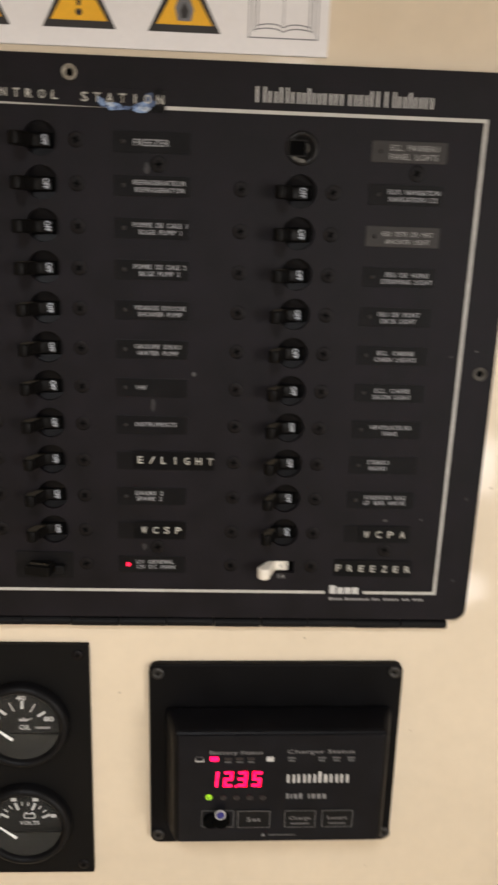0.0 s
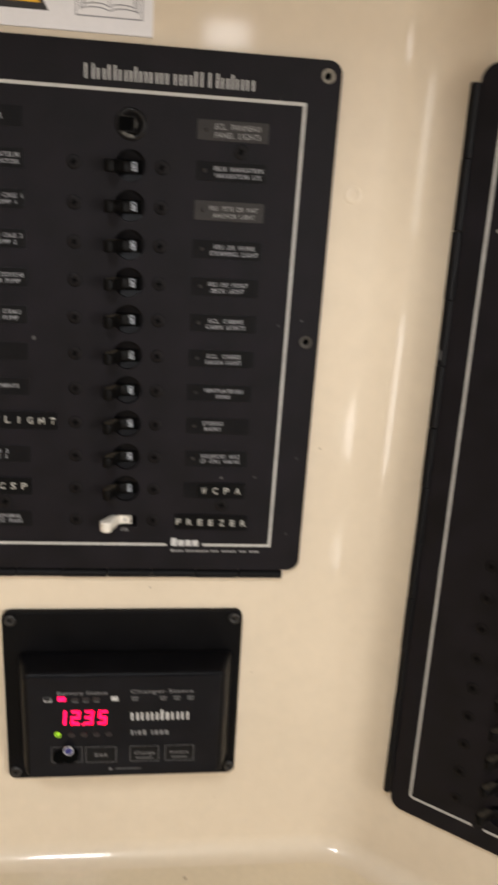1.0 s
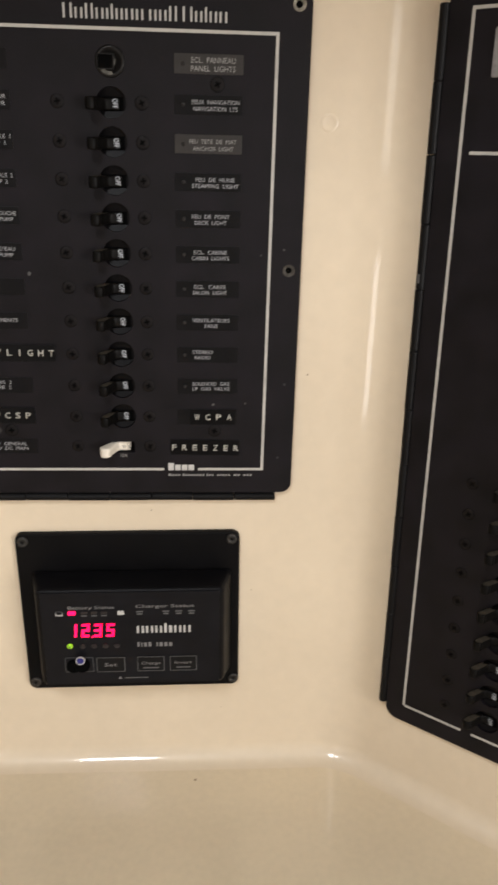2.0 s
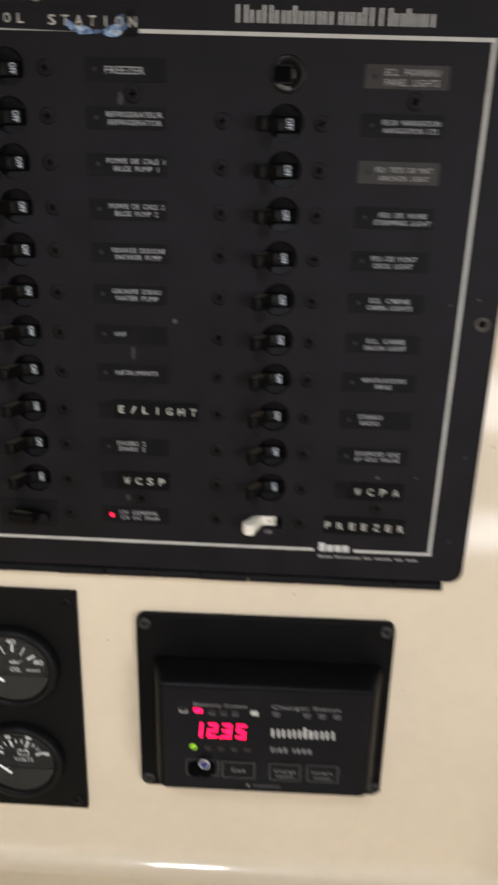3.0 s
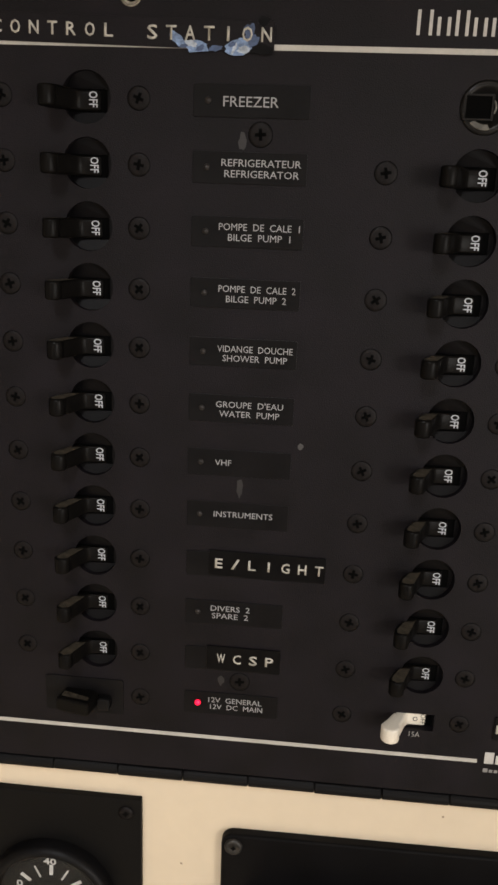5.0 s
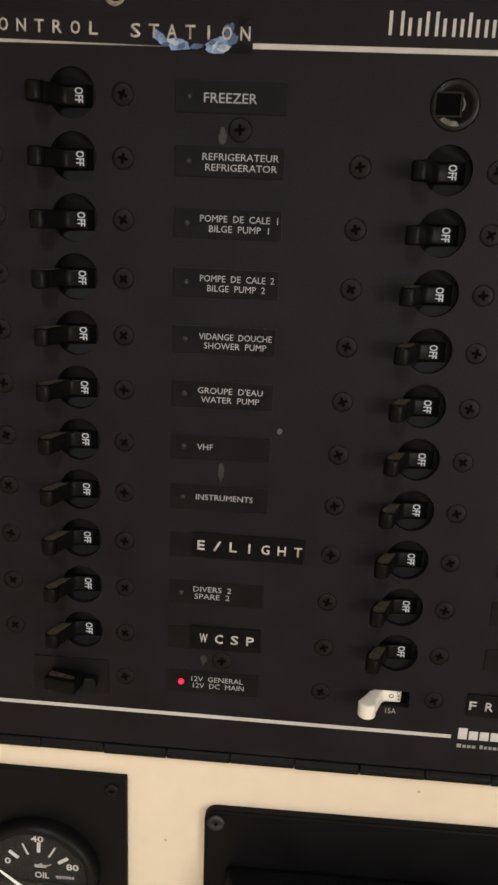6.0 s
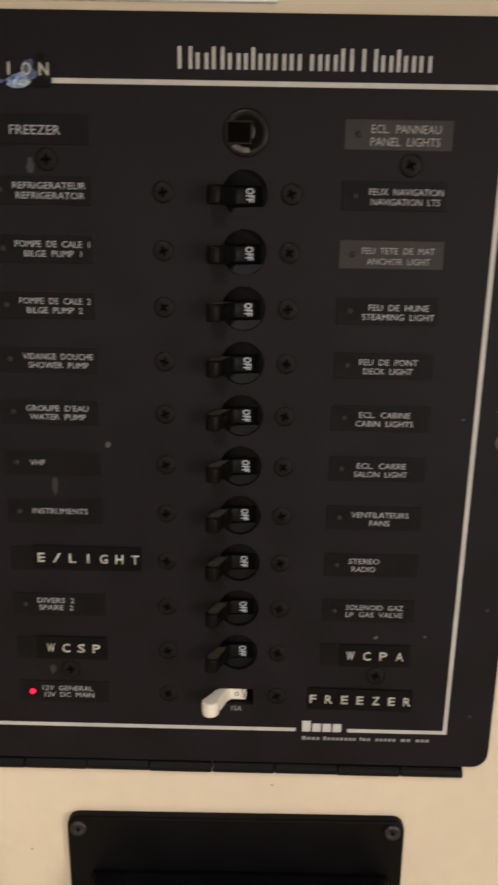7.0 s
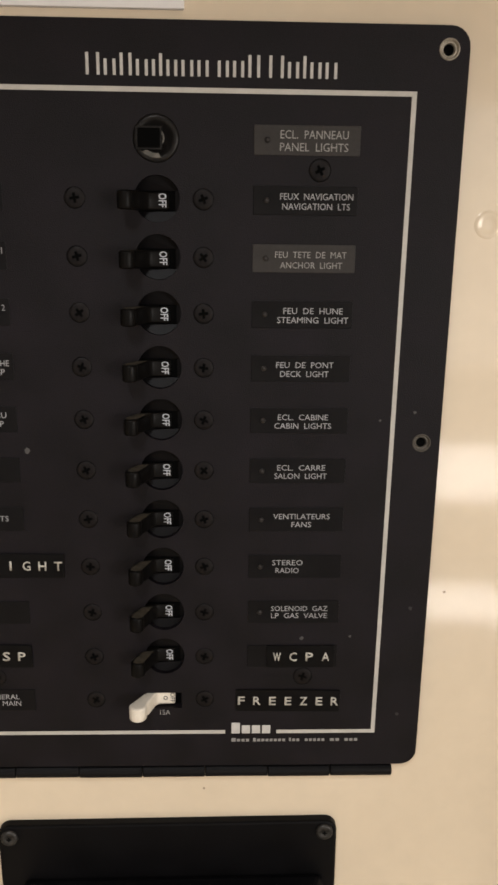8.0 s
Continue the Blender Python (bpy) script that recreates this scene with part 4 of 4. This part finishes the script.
# ---- gauge panel ----
def build_gauges():
    zc = 1.165
    p = thing("gauge_panel", WALL(-0.143, zc), "flat black panel with two round dial gauges", "gauge panel")
    part("plate", prism(loop_round(-0.0390, 0.0388, 1.0890 - zc, 1.2415 - zc, 0.0006, 2), -0.0040, -0.0012, 0.0003), DULLBLACK, p, "matt black plate")
    for x, z in ((0.0328, 1.2352), (0.0328, 1.0952), (-0.0328, 1.2352), (-0.0328, 1.0952)):
        add_screw_flat(p, x, z - zc)
    for k, z in enumerate((1.1925, 1.1262)):
        gx = (0.0013, 0.0006)[k]
        bez = part("gauge", lathe([(0.0262, -0.0012), (0.0262, 0.0030), (0.0250, 0.0052), (0.0232, 0.0058), (0.0218, 0.0046), (0.0212, 0.0014)], 48), PLASTIC, p, "black gauge bezel", at=(gx, z - zc, 0), smooth=True)
        part("dial", lathe([(0.0214, 0.0012), (0, 0.0012)], 48), DIAL, bez, "black dial")
        pts = [(0.0211 * math.cos(radians(a)), 0.0211 * math.sin(radians(a))) for a in range(193, 348, 7)]
        part("dial_cover", prism(pts, 0.0012, 0.0026), DIALLOW, bez, "dark grey lower cover")
        ticks = []
        for i in range(5 if k == 0 else 10):
            a = radians(140 - 26.5 * i if k == 0 else 152 - 14 * i)
            major = i % (2 if k == 0 else 3) == 0
            b = box(0.0108 if major else 0.0100 if k == 0 else 0.0132, 0.0158, -0.00075 if major else -0.00035, 0.00075 if major else 0.00035, 0.0013, 0.0015)
            bmesh.ops.rotate(b, matrix=Matrix.Rotation(a, 3, "Z"), verts=b.verts)
            ticks.append(b)
        part("scale", joined(ticks), GAUGEPRINT, bez, "white scale marks")
        if k == 0:
            for text, x, y in (("0", -0.0130, 0.0050), ("40", 0.0002, 0.0176), ("80", 0.0150, 0.0044)):
                w = 0.0027 * len(text)
                part("lettering", lettering(text, 0.0030, w, bold=0.02), GAUGEPRINT, bez, "white numerals", at=(x - w / 2, y, 0.0014))
            part("lettering", lettering("OIL", 0.0030, 0.0062, bold=0.012), GAUGEPRINT, bez, "white print", at=(-0.0014, -0.0010, 0.0014))
            for j in range(6):
                part("print_bar", box(0.0078 + 0.00135 * j, 0.0088 + 0.00135 * j, -0.0020, -0.0006, 0.0013, 0.0014), DULLPRINT, bez, "small grey bar")
            part("oil_can_symbol", joined([prism([(-0.0012, 0.0028), (0.0034, 0.0028), (0.0042, 0.0044), (-0.0016, 0.0044)], 0.0013, 0.0014), prism([(0.0040, 0.0036), (0.0062, 0.0050), (0.0058, 0.0053), (0.0036, 0.0041)], 0.0014, 0.0015), box(0.0008, 0.0018, 0.0044, 0.0052, 0.0013, 0.0014)]), DULLPRINT, bez, "grey oil-can symbol")
        else:
            part("lettering", lettering("VOLTS", 0.0026, 0.0115, bold=0.01), GAUGEPRINT, bez, "white print", at=(-0.0035, 0.0012, 0.0014))
            part("battery_symbol", joined([frame_outline(-0.0010, 0.0058, 0.0042, 0.0078, 0.0006), box(0.0, 0.0012, 0.0078, 0.0086, 0, 0.0001), box(0.0036, 0.0048, 0.0078, 0.0086, 0, 0.0001)]), GAUGEPRINT, bez, "battery outline", at=(0, 0, 0.0014))
            for x, y in ((-0.0162, 0.0060), (-0.0062, 0.0172), (0.0062, 0.0172), (0.0162, 0.0060)):
                part("print_bar", box(x - 0.0016, x + 0.0016, y - 0.0011, y + 0.0011, 0.0013, 0.0014), GAUGEPRINT, bez, "small white bar")
        nd = prism([(-0.0150, 0.0004), (-0.0150, -0.0004), (0.0, -0.0008), (0.0, 0.0008)], 0.0027, 0.0031)
        part("needle", nd, NEEDLE, bez, "white needle", at=pose(-0.0052, -0.0086, 0.0, 0, 0, -39))
        part("gauge_glass", lathe([(0.0216, 0.0036), (0, 0.0036)], 40), GLASS, bez, "clear glass").visible_shadow = False
    return p


def add_screw_flat(parent, x, y):
    s = part("screw", shared("gauge_screw", lambda: lathe([(0.0032, -0.0012), (0.0031, -0.0006), (0.0020, -0.0002), (0, -0.0001)], 18), DARKSCREW, True), DARKSCREW, parent, at=(x, y, 0.0))
    part("slot_shade", shared("gauge_slot", lambda: cross(0.0026, 0.0), CAVITY), CAVITY, s, at=(0, 0, 0.00002))


DULLBLACK = material("matt_black_plate", (0.0038, 0.0035, 0.0034), 0.6, vary=0.25, scale=40, fine=700, spec=0.12)
GAUGEPRINT = material("grey_dial_print", (0.42, 0.41, 0.39), 0.6, vary=0.2, scale=400)
NEEDLE = material("white_needle", (0.75, 0.73, 0.70), 0.45, vary=0.08)
build_gauges()


# ---- warning sign ----
def build_sign():
    zc = 1.539
    p = thing("warning_sign", WALL(0, zc, 0.0008), "white warning sign with yellow hazard triangles and a book symbol", "sign")
    part("board", prism(loop_round(-0.285, 0.0090, 0.0, 0.0620, 0.0006, 2), -0.0048, -0.0028, 0.0003), SIGNWHITE, p, "white sign board")
    for i in range(4):
        cx = -0.0554 - 0.0462 * i
        y0, w, h = 0.0075, 0.0160, 0.0285
        part("triangle_border", prism([(cx - w, y0), (cx + w, y0), (cx + 0.0012, y0 + h), (cx - 0.0012, y0 + h)], -0.0028, -0.00255), INK, p, "black triangle border")
        t = part("triangle", prism([(cx - w + 0.0036, y0 + 0.0030), (cx + w - 0.0036, y0 + 0.0030), (cx, y0 + h - 0.0045)], -0.00255, -0.0023), YELLOW, p, "yellow hazard triangle")
        if i == 0:
            part("flame_symbol", prism([(cx - 0.0030, y0 + 0.0045), (cx + 0.0030, y0 + 0.0045), (cx + 0.0042, y0 + 0.0090), (cx + 0.0018, y0 + 0.0150), (cx - 0.0012, y0 + 0.0175), (cx - 0.0042, y0 + 0.0095)], -0.0023, -0.0022), GREYINK, t, "dark flame symbol")
            part("flame_core", prism([(cx - 0.0012, y0 + 0.0056), (cx + 0.0012, y0 + 0.0056), (cx + 0.0020, y0 + 0.0085), (cx, y0 + 0.0120), (cx - 0.0018, y0 + 0.0085)], -0.0022, -0.0021), INK, t)
        else:
            part("exclamation_mark", joined([lathe([(0.0014, -0.0023), (0.0014, -0.0021), (0, -0.0021)], 12, cx, y0 + 0.0062), prism([(cx - 0.0007, y0 + 0.0088), (cx + 0.0007, y0 + 0.0088), (cx + 0.0013, y0 + 0.0170), (cx - 0.0013, y0 + 0.0170)], -0.0023, -0.0021)]), INK, t, "black exclamation mark")
    b = -0.0114
    out = []
    for k, d in enumerate((0.0, 0.0020, 0.0036)):
        x0, x1 = b - 0.0155 + d, b + 0.0155 - d
        for x in (x0, x1 - 0.00045):
            out.append(box(x, x + 0.00045, 0.0069 + d * 1.1, 0.040, -0.0028, -0.0027))
        if k == 0:
            out.append(box(x0, x1, 0.0066, 0.0071, -0.0028, -0.0027))
        else:
            n = 12
            for j in range(n):
                f = lambda u: 0.0075 + d * 1.1 + 0.0009 * abs(math.sin(2 * math.pi * u)) - (0.0005 if abs(u - 0.5) < 0.04 else 0)
                u0, u1 = j / n, (j + 1) / n
                xa, xb = x0 + (x1 - x0) * u0, x0 + (x1 - x0) * u1
                out.append(prism([(xa, f(u0)), (xb, f(u1)), (xb, f(u1) + 0.00045), (xa, f(u0) + 0.00045)], -0.0028, -0.0027))
    out.append(box(b - 0.00015, b + 0.00015, 0.0120, 0.040, -0.0028, -0.0027))
    part("book_symbol", joined(out), GREYINK, p, "thin grey open-book outline")
    return p


build_sign()

# ---- marks on the wall ----
# a shallow raised ring in the wall's own gelcoat
low_ring = thing("wall_ring", WALL(0.1135, 1.474, -WALL_Y), "small low cream ring standing proud of the wall", "screw cap")
part("cap", lathe([(0.0050, -0.0001), (0.0046, 0.0001), (0.0040, 0.00026), (0.0033, 0.00026), (0.0026, 0.00006), (0.0012, 0.0), (0, 0.00005)], 28), GELCOAT, low_ring, smooth=True)
